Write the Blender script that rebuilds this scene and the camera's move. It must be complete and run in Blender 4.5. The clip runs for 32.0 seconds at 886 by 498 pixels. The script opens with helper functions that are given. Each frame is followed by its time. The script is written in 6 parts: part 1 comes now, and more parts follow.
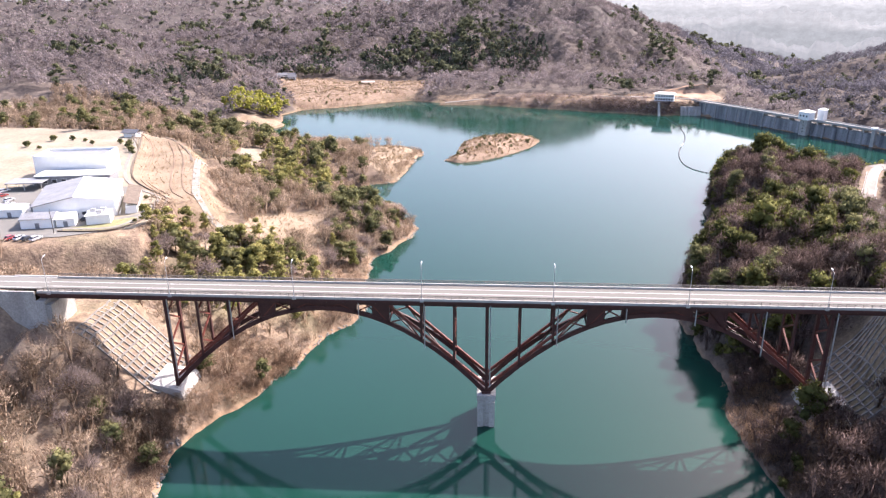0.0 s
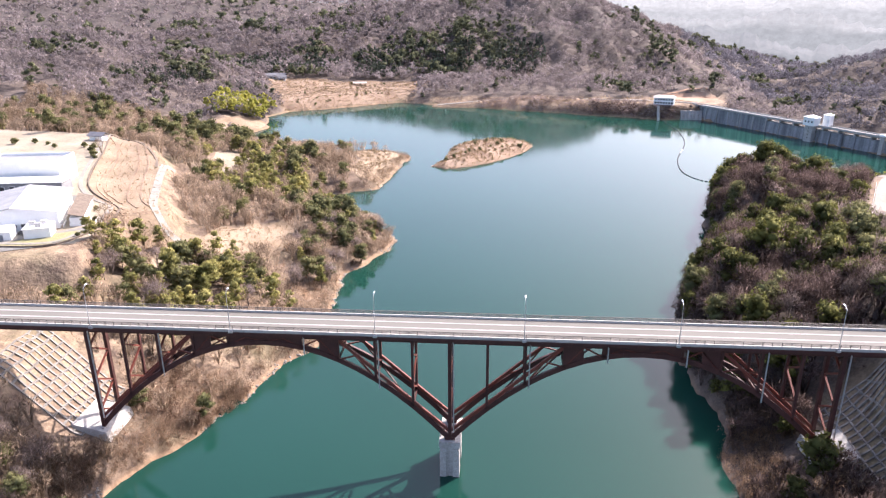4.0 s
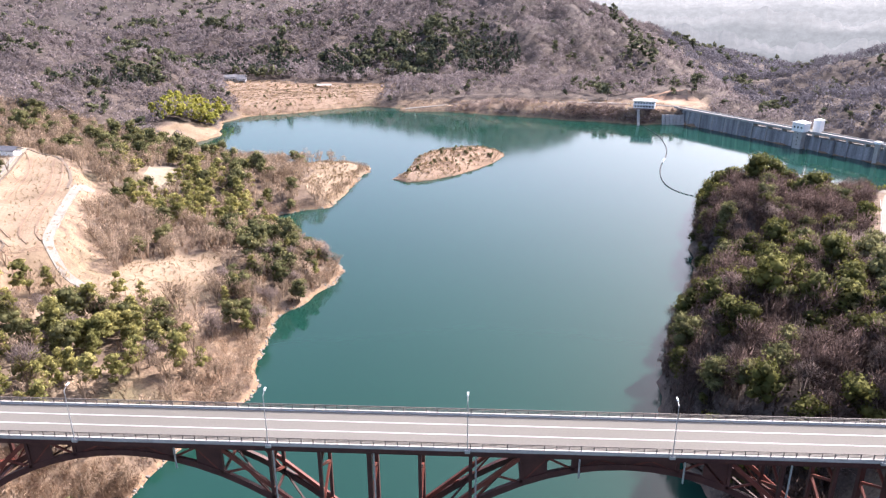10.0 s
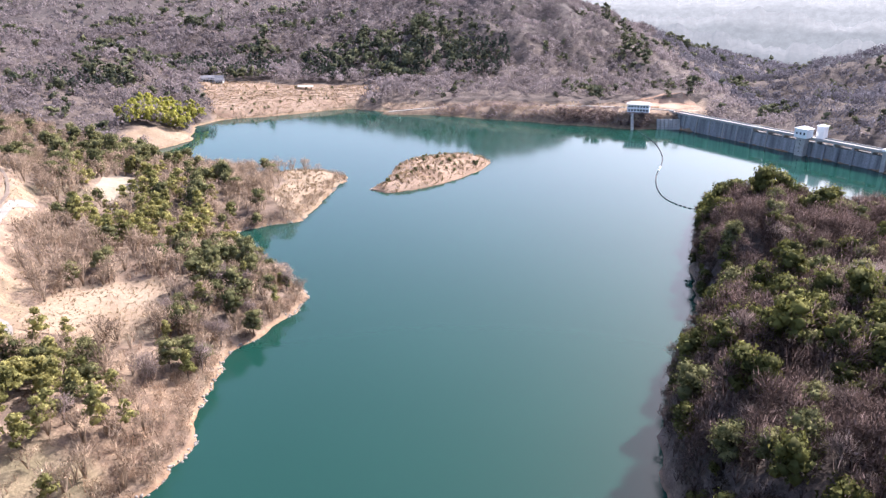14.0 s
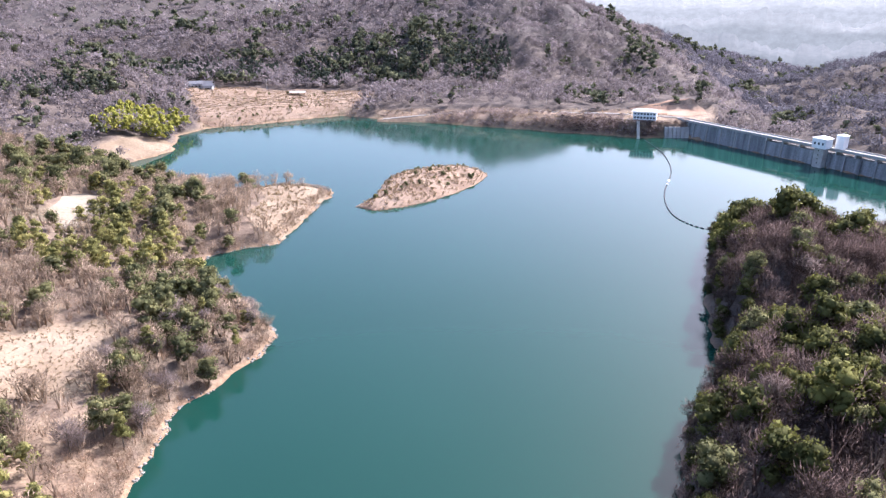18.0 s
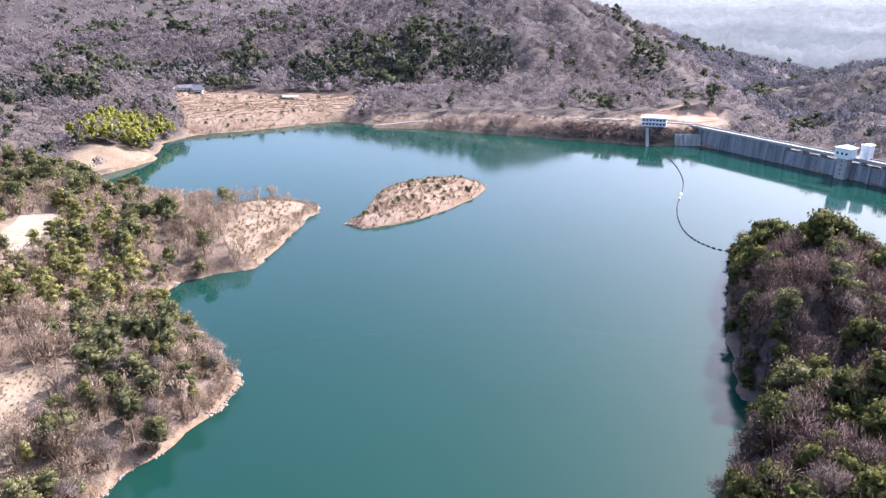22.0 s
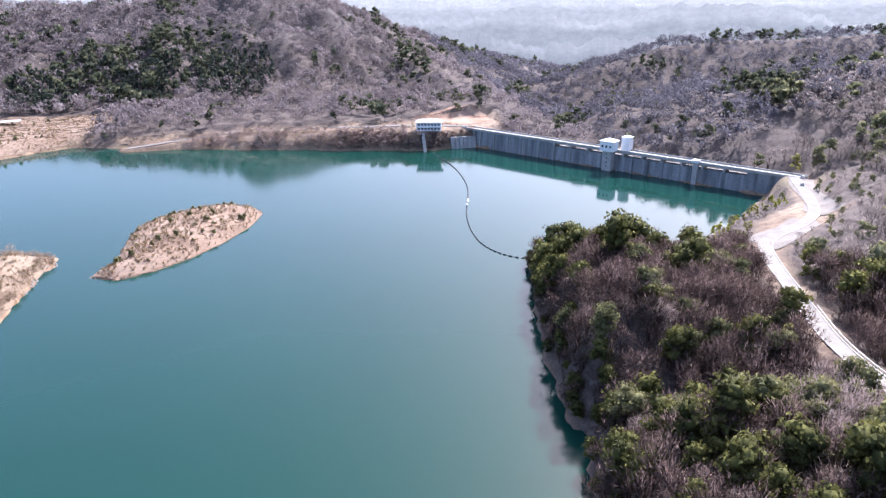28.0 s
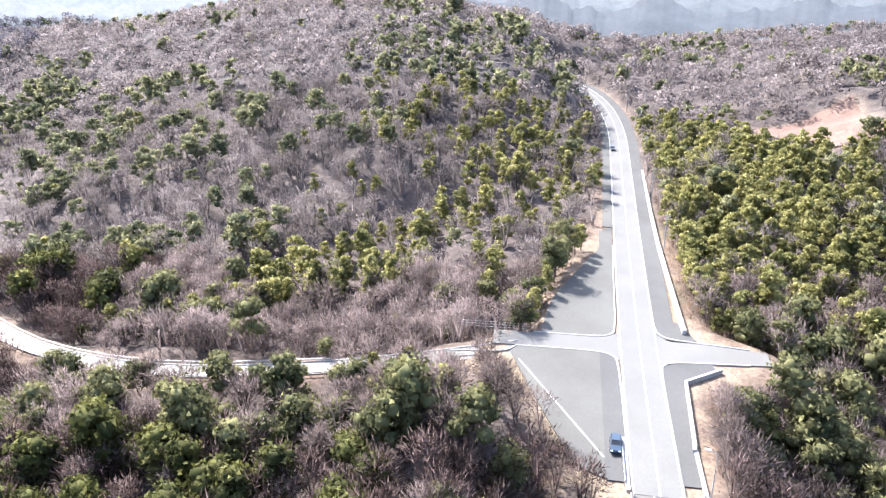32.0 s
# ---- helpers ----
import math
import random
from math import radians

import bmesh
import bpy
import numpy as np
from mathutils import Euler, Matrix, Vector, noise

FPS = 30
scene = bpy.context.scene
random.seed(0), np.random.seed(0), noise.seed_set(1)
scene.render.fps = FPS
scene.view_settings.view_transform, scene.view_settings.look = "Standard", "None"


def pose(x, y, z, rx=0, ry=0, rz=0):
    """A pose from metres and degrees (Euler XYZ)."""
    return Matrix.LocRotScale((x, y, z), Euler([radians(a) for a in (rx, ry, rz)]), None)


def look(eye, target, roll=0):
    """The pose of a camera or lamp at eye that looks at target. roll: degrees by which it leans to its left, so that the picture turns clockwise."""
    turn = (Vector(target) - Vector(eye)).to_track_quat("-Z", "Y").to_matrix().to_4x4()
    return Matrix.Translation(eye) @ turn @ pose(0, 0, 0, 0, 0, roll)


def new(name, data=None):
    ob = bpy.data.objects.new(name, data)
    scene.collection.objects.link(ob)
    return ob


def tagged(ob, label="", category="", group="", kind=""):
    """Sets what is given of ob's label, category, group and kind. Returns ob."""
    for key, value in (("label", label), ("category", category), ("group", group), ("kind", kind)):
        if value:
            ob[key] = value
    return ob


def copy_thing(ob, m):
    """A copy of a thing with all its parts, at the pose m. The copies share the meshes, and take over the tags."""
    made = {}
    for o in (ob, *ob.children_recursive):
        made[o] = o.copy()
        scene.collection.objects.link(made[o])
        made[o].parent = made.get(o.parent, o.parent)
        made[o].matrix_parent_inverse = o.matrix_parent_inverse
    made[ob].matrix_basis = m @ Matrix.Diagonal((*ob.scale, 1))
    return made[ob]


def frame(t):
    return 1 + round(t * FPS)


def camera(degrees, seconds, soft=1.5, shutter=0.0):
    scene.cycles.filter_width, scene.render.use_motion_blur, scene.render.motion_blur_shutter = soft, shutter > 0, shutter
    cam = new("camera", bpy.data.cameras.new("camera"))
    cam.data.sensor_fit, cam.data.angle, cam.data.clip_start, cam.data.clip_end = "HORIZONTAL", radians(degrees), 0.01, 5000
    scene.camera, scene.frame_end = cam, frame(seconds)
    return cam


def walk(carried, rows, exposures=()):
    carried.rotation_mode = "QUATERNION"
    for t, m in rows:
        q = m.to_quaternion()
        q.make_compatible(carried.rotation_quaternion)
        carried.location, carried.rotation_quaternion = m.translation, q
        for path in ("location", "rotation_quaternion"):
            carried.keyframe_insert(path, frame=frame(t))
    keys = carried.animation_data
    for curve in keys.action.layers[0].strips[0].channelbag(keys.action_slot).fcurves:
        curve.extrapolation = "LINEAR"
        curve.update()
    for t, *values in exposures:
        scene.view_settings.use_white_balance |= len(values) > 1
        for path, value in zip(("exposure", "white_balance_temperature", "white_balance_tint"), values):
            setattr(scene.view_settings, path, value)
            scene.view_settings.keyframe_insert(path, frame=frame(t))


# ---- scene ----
import itertools

cam = camera(64.0, 32.0, 1.3)
PATH = [
    (0, (2.16, -168.08, 111.68), (-5.37, -74.62, 76.90), -0.72),
    (0.5, (3.39, -165.36, 111.54), (-4.11, -71.91, 76.77), -0.58),
    (1, (4.58, -162.46, 111.28), (-2.98, -69.01, 76.52), -0.52),
    (1.5, (5.74, -159.52, 110.97), (-1.84, -66.06, 76.21), -0.51),
    (2, (6.83, -156.63, 110.63), (-0.79, -63.17, 75.88), -0.46),
    (2.5, (7.85, -153.71, 110.33), (0.17, -60.26, 75.57), -0.41),
    (4.5, (11.24, -141.08, 109.49), (3.35, -47.62, 74.79), -0.41),
    (5, (12.02, -137.60, 109.36), (4.06, -44.17, 74.62), -0.43),
    (5.5, (12.74, -134.02, 109.23), (4.79, -40.58, 74.50), -0.42),
    (6, (13.42, -130.43, 109.12), (5.44, -37.00, 74.38), -0.42),
    (6.5, (14.09, -126.89, 109.03), (6.09, -33.46, 74.28), -0.41),
    (7, (14.76, -123.40, 108.94), (6.72, -29.99, 74.17), -0.43),
    (7.5, (15.40, -119.94, 108.88), (7.42, -26.54, 74.07), -0.45),
    (8, (15.98, -116.49, 108.88), (10.03, -22.95, 74.05), -0.43),
    (8.5, (16.49, -113.04, 108.89), (10.90, -19.50, 73.99), -0.36),
    (9, (17.00, -109.49, 108.82), (11.32, -15.97, 73.86), -0.36),
    (9.5, (17.55, -105.82, 108.62), (12.05, -12.29, 73.66), -0.36),
    (10, (18.09, -102.11, 108.41), (12.88, -8.57, 73.42), -0.31),
    (10.5, (18.57, -98.45, 108.23), (13.83, -4.91, 73.21), -0.27),
    (11, (19.02, -94.85, 108.03), (15.27, -1.26, 73.01), -0.25),
    (11.5, (19.48, -91.30, 107.78), (15.70, 2.29, 72.75), -0.21),
    (12, (19.97, -87.80, 107.54), (16.15, 5.78, 72.51), -0.14),
    (12.5, (20.54, -84.25, 107.38), (16.65, 9.31, 72.28), -0.12),
    (13, (21.21, -80.51, 107.22), (17.22, 13.06, 72.16), -0.13),
    (13.5, (21.99, -76.57, 106.99), (17.91, 17.00, 71.93), -0.08),
    (14, (22.80, -72.59, 106.78), (18.64, 20.97, 71.72), -0.09),
    (14.5, (23.56, -68.72, 106.71), (19.30, 24.85, 71.69), -0.12),
    (16.5, (26.37, -53.60, 106.96), (21.75, 39.97, 71.97), -0.19),
    (17, (26.96, -49.72, 106.87), (22.25, 43.86, 71.92), -0.22),
    (17.5, (27.51, -45.86, 106.73), (22.76, 47.73, 71.81), -0.21),
    (18, (28.07, -42.12, 106.61), (23.25, 51.47, 71.72), -0.27),
    (18.5, (28.64, -38.49, 106.56), (23.75, 55.10, 71.68), -0.23),
    (19, (29.19, -34.89, 106.60), (24.23, 58.68, 71.67), -0.27),
    (19.5, (29.66, -31.24, 106.65), (24.64, 62.31, 71.66), -0.28),
    (20, (30.04, -27.52, 106.61), (24.95, 66.02, 71.63), -0.28),
    (20.5, (30.36, -23.77, 106.49), (25.19, 69.77, 71.53), -0.33),
    (21, (30.64, -20.00, 106.40), (25.39, 73.54, 71.43), -0.30),
    (21.5, (30.92, -16.22, 106.40), (25.60, 77.32, 71.45), -0.34),
    (22, (31.16, -12.47, 106.46), (25.76, 81.07, 71.52), -0.39),
    (22.5, (31.37, -8.75, 106.51), (25.90, 84.80, 71.62), -0.48),
    (23, (31.51, -5.05, 106.52), (25.96, 88.52, 71.68), -0.54),
    (23.5, (31.57, -1.35, 106.52), (25.95, 92.24, 71.74), -0.56),
    (24, (31.59, 2.33, 106.54), (25.86, 95.92, 71.80), -0.60),
    (24.5, (31.54, 5.95, 106.50), (25.80, 99.54, 71.77), -0.59),
    (26.5, (30.12, 19.80, 105.34), (24.93, 113.55, 70.93), -0.04),
    (27, (30.73, 21.12, 104.79), (29.58, 114.99, 70.33), -0.44),
    (27.5, (30.93, 20.64, 105.03), (42.68, 113.74, 70.47), -0.51),
    (28, (31.12, 20.16, 105.27), (55.82, 110.64, 70.58), -0.64),
    (28.5, (31.32, 19.68, 105.51), (68.42, 105.74, 70.64), -0.78),
    (29, (31.52, 19.20, 105.76), (80.19, 99.19, 70.65), -0.90),
    (29.5, (31.71, 18.72, 106.00), (91.00, 91.05, 70.60), -0.87),
    (30, (31.91, 18.24, 106.24), (100.59, 81.57, 70.56), -0.94),
    (30.5, (32.11, 17.76, 106.49), (108.84, 70.82, 70.48), -0.90),
    (31, (32.31, 17.28, 106.73), (115.57, 59.09, 70.41), -0.85),
    (31.5, (32.50, 16.80, 106.97), (120.65, 46.54, 70.29), -0.83),
    (32, (32.70, 16.32, 107.21), (124.02, 33.38, 70.20), -0.73),
]
# the clip's own exposure and white balance along the way: seconds, stops, kelvin, tint
LOOK = [(0, 1.45, 6350, 23), (12, 1.43, 6250, 22), (15.5, 1.43, 5850, 22), (22, 1.43, 5700, 22), (28.5, 1.35, 5600, 22), (30, 1.55, 5650, 21), (31, 1.9, 5700, 17), (32, 1.84, 5750, 15)]
walk(cam, [(t, look(eye, target, roll)) for t, eye, target, roll in PATH], LOOK)

# ---------------------------------------------------------------- light
SUN_AZ, SUN_EL = radians(46), radians(43.5)
SUN_DIR = Vector((math.sin(SUN_AZ) * math.cos(SUN_EL), math.cos(SUN_AZ) * math.cos(SUN_EL), math.sin(SUN_EL)))
sun_data = bpy.data.lights.new("sun", "SUN")
sun_data.energy, sun_data.angle, sun_data.color = 4.5, radians(0.55), (1.0, 0.95, 0.87)
sun = new("sun", sun_data)
sun.matrix_world = look(SUN_DIR * 500, (0, 0, 0))
world = bpy.data.worlds.new("world")
scene.world = world
world.use_nodes = True
wt = world.node_tree
sky = wt.nodes.new("ShaderNodeTexSky")
sky.sky_type, sky.sun_disc = "NISHITA", False
sky.sun_elevation, sky.sun_rotation = SUN_EL, SUN_AZ
sky.air_density, sky.dust_density, sky.ozone_density, sky.altitude = 1.0, 4.5, 1.0, 300
wt.links.new(sky.outputs[0], wt.nodes["Background"].inputs[0])
wt.nodes["Background"].inputs[1].default_value = 0.15

# ---------------------------------------------------------------- materials


class Mat:
    """A small builder for node materials."""

    def __init__(self, name, rough=0.8, metal=0.0):
        self.m = bpy.data.materials.new(name)
        self.m.use_nodes = True
        self.t = self.m.node_tree
        self.b = self.t.nodes["Principled BSDF"]
        self.b.inputs["Roughness"].default_value = rough
        self.b.inputs["Metallic"].default_value = metal
        self.b.inputs["Specular IOR Level"].default_value = 0.3

    def node(self, kind, **values):
        n = self.t.nodes.new(kind)
        for k, v in values.items():
            if k in n.inputs:
                n.inputs[k].default_value = v
        return n

    def link(self, a, b):
        self.t.links.new(a, b)

    def where(self):
        return self.node("ShaderNodeNewGeometry").outputs["Position"]

    def noise(self, scale, detail=3.0, at=None, stretch=None):
        n = self.node("ShaderNodeTexNoise", Scale=scale, Detail=detail)
        at = at or self.where()
        if stretch:
            mp = self.node("ShaderNodeMapping")
            mp.inputs["Scale"].default_value = stretch
            self.link(at, mp.inputs["Vector"])
            at = mp.outputs[0]
        self.link(at, n.inputs["Vector"])
        return n.outputs["Fac"]

    def ramp(self, fac, stops):
        r = self.node("ShaderNodeValToRGB")
        e = r.color_ramp.elements
        while len(e) < len(stops):
            e.new(0.5)
        for el, (p, c) in zip(e, stops):
            el.position, el.color = p, (*c, 1)
        self.link(fac, r.inputs[0])
        return r.outputs[0]

    def mix(self, fac, a, b, how="MIX"):
        x = self.node("ShaderNodeMix")
        x.data_type, x.blend_type = "RGBA", how
        for s, v in ((0, fac), (6, a), (7, b)):
            if isinstance(v, (int, float)):
                x.inputs[s].default_value = v
            elif isinstance(v, tuple):
                x.inputs[s].default_value = (*v, 1)
            else:
                self.link(v, x.inputs[s])
        return x.outputs[2]

    def rand(self):
        return self.node("ShaderNodeNewGeometry").outputs["Random Per Island"]

    def obrand(self):
        return self.node("ShaderNodeObjectInfo").outputs["Random"]

    def color(self, out):
        self.link(out, self.b.inputs["Base Color"])
        return self

    def bump(self, fac, dist=0.05, strength=0.6):
        n = self.node("ShaderNodeBump", Strength=strength, Distance=dist)
        self.link(fac, n.inputs["Height"])
        self.link(n.outputs[0], self.b.inputs["Normal"])
        return self


def simple(name, a, b, scale=1.0, rough=0.8, metal=0.0, bump=0.02, fine=None, stretch=None, vary=0.0, grain=(0.72, 1.12)):
    """Two tones at a broad scale, a finer grain over them, and fine relief."""
    m = Mat(name, rough, metal)
    fine = fine or scale * 9
    broad = m.ramp(m.noise(scale, 4, stretch=stretch), [(0.32, a), (0.68, b)])
    speck = m.ramp(m.noise(fine, 3), [(0.25, (grain[0],) * 3), (0.75, (grain[1],) * 3)])
    c = m.mix(1.0, broad, speck, "MULTIPLY")
    if vary:
        c = m.mix(1.0, c, m.ramp(m.obrand(), [(0, (1 - vary,) * 3), (1, (1 + vary,) * 3)]), "MULTIPLY")
    m.color(c)
    if bump:
        m.bump(m.noise(fine, 3), bump)
    return m.m


def ground_material():
    m = Mat("winter_ground", 0.95)
    big = m.ramp(m.noise(0.02, 5), [(0.35, (0.19, 0.138, 0.10)), (0.5, (0.25, 0.19, 0.14)), (0.66, (0.31, 0.245, 0.185))])
    mid = m.ramp(m.noise(0.25, 5), [(0.3, (0.55, 0.5, 0.5)), (0.7, (1.2, 1.15, 1.05))])
    fine = m.ramp(m.noise(1.6, 4), [(0.25, (0.6, 0.6, 0.6)), (0.75, (1.25, 1.25, 1.2))])
    c = m.mix(1.0, m.mix(1.0, big, mid, "MULTIPLY"), fine, "MULTIPLY")
    green = m.ramp(m.noise(0.035, 4), [(0.55, (0, 0, 0)), (0.7, (1, 1, 1))])
    c = m.mix(m.mix(1.0, green, (0.45, 0.45, 0.45), "MULTIPLY"), c, (0.10, 0.105, 0.045))
    # Leaf litter under the woods, toned darker for the shade between trees.
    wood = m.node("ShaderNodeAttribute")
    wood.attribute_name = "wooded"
    shaded_litter = m.ramp(m.noise(0.3, 5), [(0.3, (0.06, 0.046, 0.039)), (0.5, (0.095, 0.074, 0.064)), (0.7, (0.14, 0.11, 0.094))])
    shaded_litter = m.mix(1.0, shaded_litter, fine, "MULTIPLY")
    c = m.mix(wood.outputs["Fac"], c, shaded_litter)
    sep = m.node("ShaderNodeSeparateXYZ")
    m.link(m.where(), sep.inputs[0])
    edge = m.node("ShaderNodeMapRange")
    edge.inputs["From Min"].default_value, edge.inputs["From Max"].default_value = 0.5, 1.2
    edge.inputs["To Min"].default_value, edge.inputs["To Max"].default_value = 1.0, 0.0
    m.link(sep.outputs[2], edge.inputs["Value"])
    bare = m.node("ShaderNodeMath")
    bare.operation = "SUBTRACT"
    bare.inputs[0].default_value = 1.0
    m.link(wood.outputs["Fac"], bare.inputs[1])
    rim = m.node("ShaderNodeMath")
    rim.operation = "MULTIPLY"
    m.link(edge.outputs[0], rim.inputs[0])
    m.link(bare.outputs[0], rim.inputs[1])
    # Higher ground: greyer litter, with a cool tint that stands in for haze.
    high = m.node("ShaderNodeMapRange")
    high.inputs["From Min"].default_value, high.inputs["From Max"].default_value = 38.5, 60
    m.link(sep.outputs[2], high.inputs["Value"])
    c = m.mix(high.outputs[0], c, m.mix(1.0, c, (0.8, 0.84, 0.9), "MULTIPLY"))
    c = m.mix(rim.outputs[0], c, m.ramp(m.noise(0.5, 4), [(0.3, (0.16, 0.10, 0.06)), (0.7, (0.30, 0.2, 0.12))]))
    m.color(c)
    m.bump(m.noise(0.9, 5), 0.5, 0.7)
    return m.m


def water_material():
    m = Mat("lake_water", 0.07)
    m.b.inputs["IOR"].default_value = 1.3
    m.b.inputs["Specular IOR Level"].default_value = 0.5
    m.color(m.ramp(m.noise(0.006, 3), [(0.3, (0.006, 0.034, 0.025)), (0.7, (0.008, 0.041, 0.031))]))
    a, b = m.noise(1.1, 3), m.noise(0.22, 2, stretch=(1, 1.7, 1))
    add = m.node("ShaderNodeMath")
    m.link(a, add.inputs[0])
    m.link(b, add.inputs[1])
    m.bump(add.outputs[0], 0.05, 0.14)
    return m.m


def leaf_material(name, dark, light, patch=0.12, thin=0.35, rough=0.7, spread=0.4):
    """Foliage or twigs: tone by tree-sized patches and by the single leaf or twig; some light comes through."""
    m = Mat(name, max(rough, 0.85))
    m.b.inputs["Specular IOR Level"].default_value = 0.12
    c = m.ramp(m.noise(patch, 2), [(0.33, dark), (0.67, light)])
    c = m.mix(1.0, c, m.ramp(m.rand(), [(0, (1 - spread,) * 3), (1, (1 + spread,) * 3)]), "MULTIPLY")
    m.color(c)
    tr = m.node("ShaderNodeBsdfTranslucent")
    m.link(c, tr.inputs["Color"])
    mx = m.node("ShaderNodeMixShader")
    mx.inputs[0].default_value = thin
    m.link(m.b.outputs[0], mx.inputs[1])
    m.link(tr.outputs[0], mx.inputs[2])
    m.link(mx.outputs[0], m.t.nodes["Material Output"].inputs["Surface"])
    return m.m


def straw_material(name, a, b, c3):
    """Dry winter grass with mown streaks and bare patches."""
    m = Mat(name, 0.95)
    c = m.ramp(m.noise(0.06, 5), [(0.3, a), (0.5, b), (0.7, c3)])
    c = m.mix(1.0, c, m.ramp(m.noise(0.8, 4), [(0.25, (0.72,) * 3), (0.75, (1.15,) * 3)]), "MULTIPLY")
    m.color(c)
    m.bump(m.noise(1.5, 4), 0.25, 0.6)
    return m.m


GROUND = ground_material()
WATER = water_material()
ASPHALT = simple("asphalt", (0.142, 0.137, 0.122), (0.168, 0.162, 0.146), 0.08, 0.9, bump=0.004, fine=3, grain=(0.92, 1.05))
ASPHALT_OLD = simple("old_asphalt", (0.100, 0.096, 0.082), (0.122, 0.118, 0.102), 0.1, 0.9, bump=0.004, fine=2.5, grain=(0.92, 1.05))
ASPHALT_DARK = simple("dark_asphalt", (0.082, 0.079, 0.072), (0.1, 0.097, 0.088), 0.1, 0.9, bump=0.004, fine=2.5, grain=(0.92, 1.05))
DECK_ROAD = simple("bridge_paving", (0.122, 0.115, 0.1), (0.148, 0.14, 0.124), 0.1, 0.9, bump=0.003, fine=3, stretch=(0.2, 1, 1), grain=(0.9, 1.05))
PATH_CONC = simple("path_concrete", (0.2, 0.185, 0.157), (0.26, 0.24, 0.207), 0.2, 0.9)
LINE = simple("road_line", (0.5, 0.5, 0.48), (0.62, 0.62, 0.6), 0.6, 0.7, bump=0)
CONCRETE = simple("concrete", (0.30, 0.285, 0.26), (0.42, 0.405, 0.375), 0.25, 0.85, stretch=(1, 1, 0.25))
CONC_PALE = simple("pale_concrete", (0.36, 0.345, 0.315), (0.47, 0.455, 0.42), 0.4, 0.85)
CONC_DARK = simple("weathered_concrete", (0.13, 0.135, 0.14), (0.34, 0.345, 0.345), 0.35, 0.9, stretch=(1, 1, 0.06), fine=1.1)
STEEL = simple("maroon_steel", (0.055, 0.022, 0.02), (0.085, 0.034, 0.028), 0.5, 0.55, bump=0.004)
STEEL_RED = simple("red_steel", (0.13, 0.036, 0.026), (0.185, 0.052, 0.036), 0.6, 0.5, bump=0.004)
GALV = simple("galvanised_steel", (0.42, 0.42, 0.42), (0.55, 0.55, 0.54), 2.0, 0.45, 0.5, bump=0)
RAIL = simple("rail_steel", (0.10, 0.085, 0.075), (0.16, 0.14, 0.12), 1.0, 0.6, bump=0)
WHITE = simple("white_paint", (0.78, 0.78, 0.76), (0.86, 0.86, 0.84), 0.3, 0.6, bump=0, grain=(0.95, 1.02))
ROOF_GREY = simple("grey_roof", (0.20, 0.205, 0.215), (0.28, 0.285, 0.29), 0.3, 0.6)
BARK = simple("bark", (0.10, 0.075, 0.055), (0.18, 0.145, 0.115), 1.2, 0.95)
TWIG = leaf_material("bare_twigs", (0.235, 0.17, 0.118), (0.42, 0.32, 0.235), 0.1, 0.45)
# Dark twigs: the steep bank's shade is painted into the colour.
TWIG_SHADED = leaf_material("shade_toned_twigs", (0.055, 0.038, 0.034), (0.195, 0.138, 0.122), 0.12, 0.25)
TWIG_MID = leaf_material("grey_brown_twigs", (0.16, 0.125, 0.112), (0.34, 0.27, 0.245), 0.06, 0.45, spread=0.35)
# Greyed twigs and leaves: haze over the right hill put into their colour.
TWIG_HAZED = leaf_material("hazed_grey_twigs", (0.145, 0.124, 0.114), (0.31, 0.264, 0.244), 0.05, 0.5, spread=0.3)
LEAF_HAZED = leaf_material("hazed_grey_green_leaves", (0.15, 0.16, 0.085), (0.33, 0.315, 0.165), 0.1, 0.5, 0.8, 0.3)
# Far twigs tinted lilac and blue: distant haze put into their colour.
TWIG_HILL_HAZE = leaf_material("hazed_twigs_of_the_hills", (0.125, 0.106, 0.108), (0.25, 0.213, 0.212), 0.03, 0.45, spread=0.2)
TWIG_GORGE_HAZE = leaf_material("haze_blue_twigs_of_the_gorge", (0.078, 0.074, 0.09), (0.142, 0.134, 0.155), 0.02, 0.35, spread=0.2)
BRUSH = leaf_material("red_brown_brush", (0.17, 0.108, 0.075), (0.36, 0.25, 0.17), 0.12, 0.5)
LEAF = leaf_material("evergreen_leaves", (0.085, 0.092, 0.040), (0.225, 0.213, 0.095), 0.15, 0.4, 0.8, 0.35)
# Far leaves greyed likewise, with haze painted into the green.
LEAF_HILL_HAZE = leaf_material("hazed_leaves_of_the_hills", (0.075, 0.088, 0.056), (0.145, 0.15, 0.085), 0.06, 0.4, 0.9, 0.3)
# Darker evergreen tone that carries the shade of the steep bank.
LEAF_SHADED = leaf_material("shade_toned_leaves", (0.05, 0.056, 0.020), (0.16, 0.155, 0.045), 0.1, 0.35, 0.75, 0.35)
PINE = leaf_material("pine_needles", (0.20, 0.20, 0.072), (0.40, 0.365, 0.14), 0.12, 0.58, 0.85)
CEDAR = leaf_material("cedar_needles", (0.055, 0.07, 0.055), (0.10, 0.118, 0.088), 0.05, 0.45, 0.9)
BAMBOO = leaf_material("bamboo_leaves", (0.30, 0.31, 0.06), (0.50, 0.47, 0.12), 0.15, 0.5)
DRY = leaf_material("dry_grass_blades", (0.24, 0.165, 0.095), (0.36, 0.27, 0.16), 0.2, 0.3)
STRAW = straw_material("dry_field", (0.18, 0.13, 0.082), (0.24, 0.177, 0.117), (0.28, 0.217, 0.15))
STRAW_PALE = straw_material("pale_dry_lawn", (0.225, 0.185, 0.13), (0.265, 0.224, 0.163), (0.305, 0.265, 0.203))
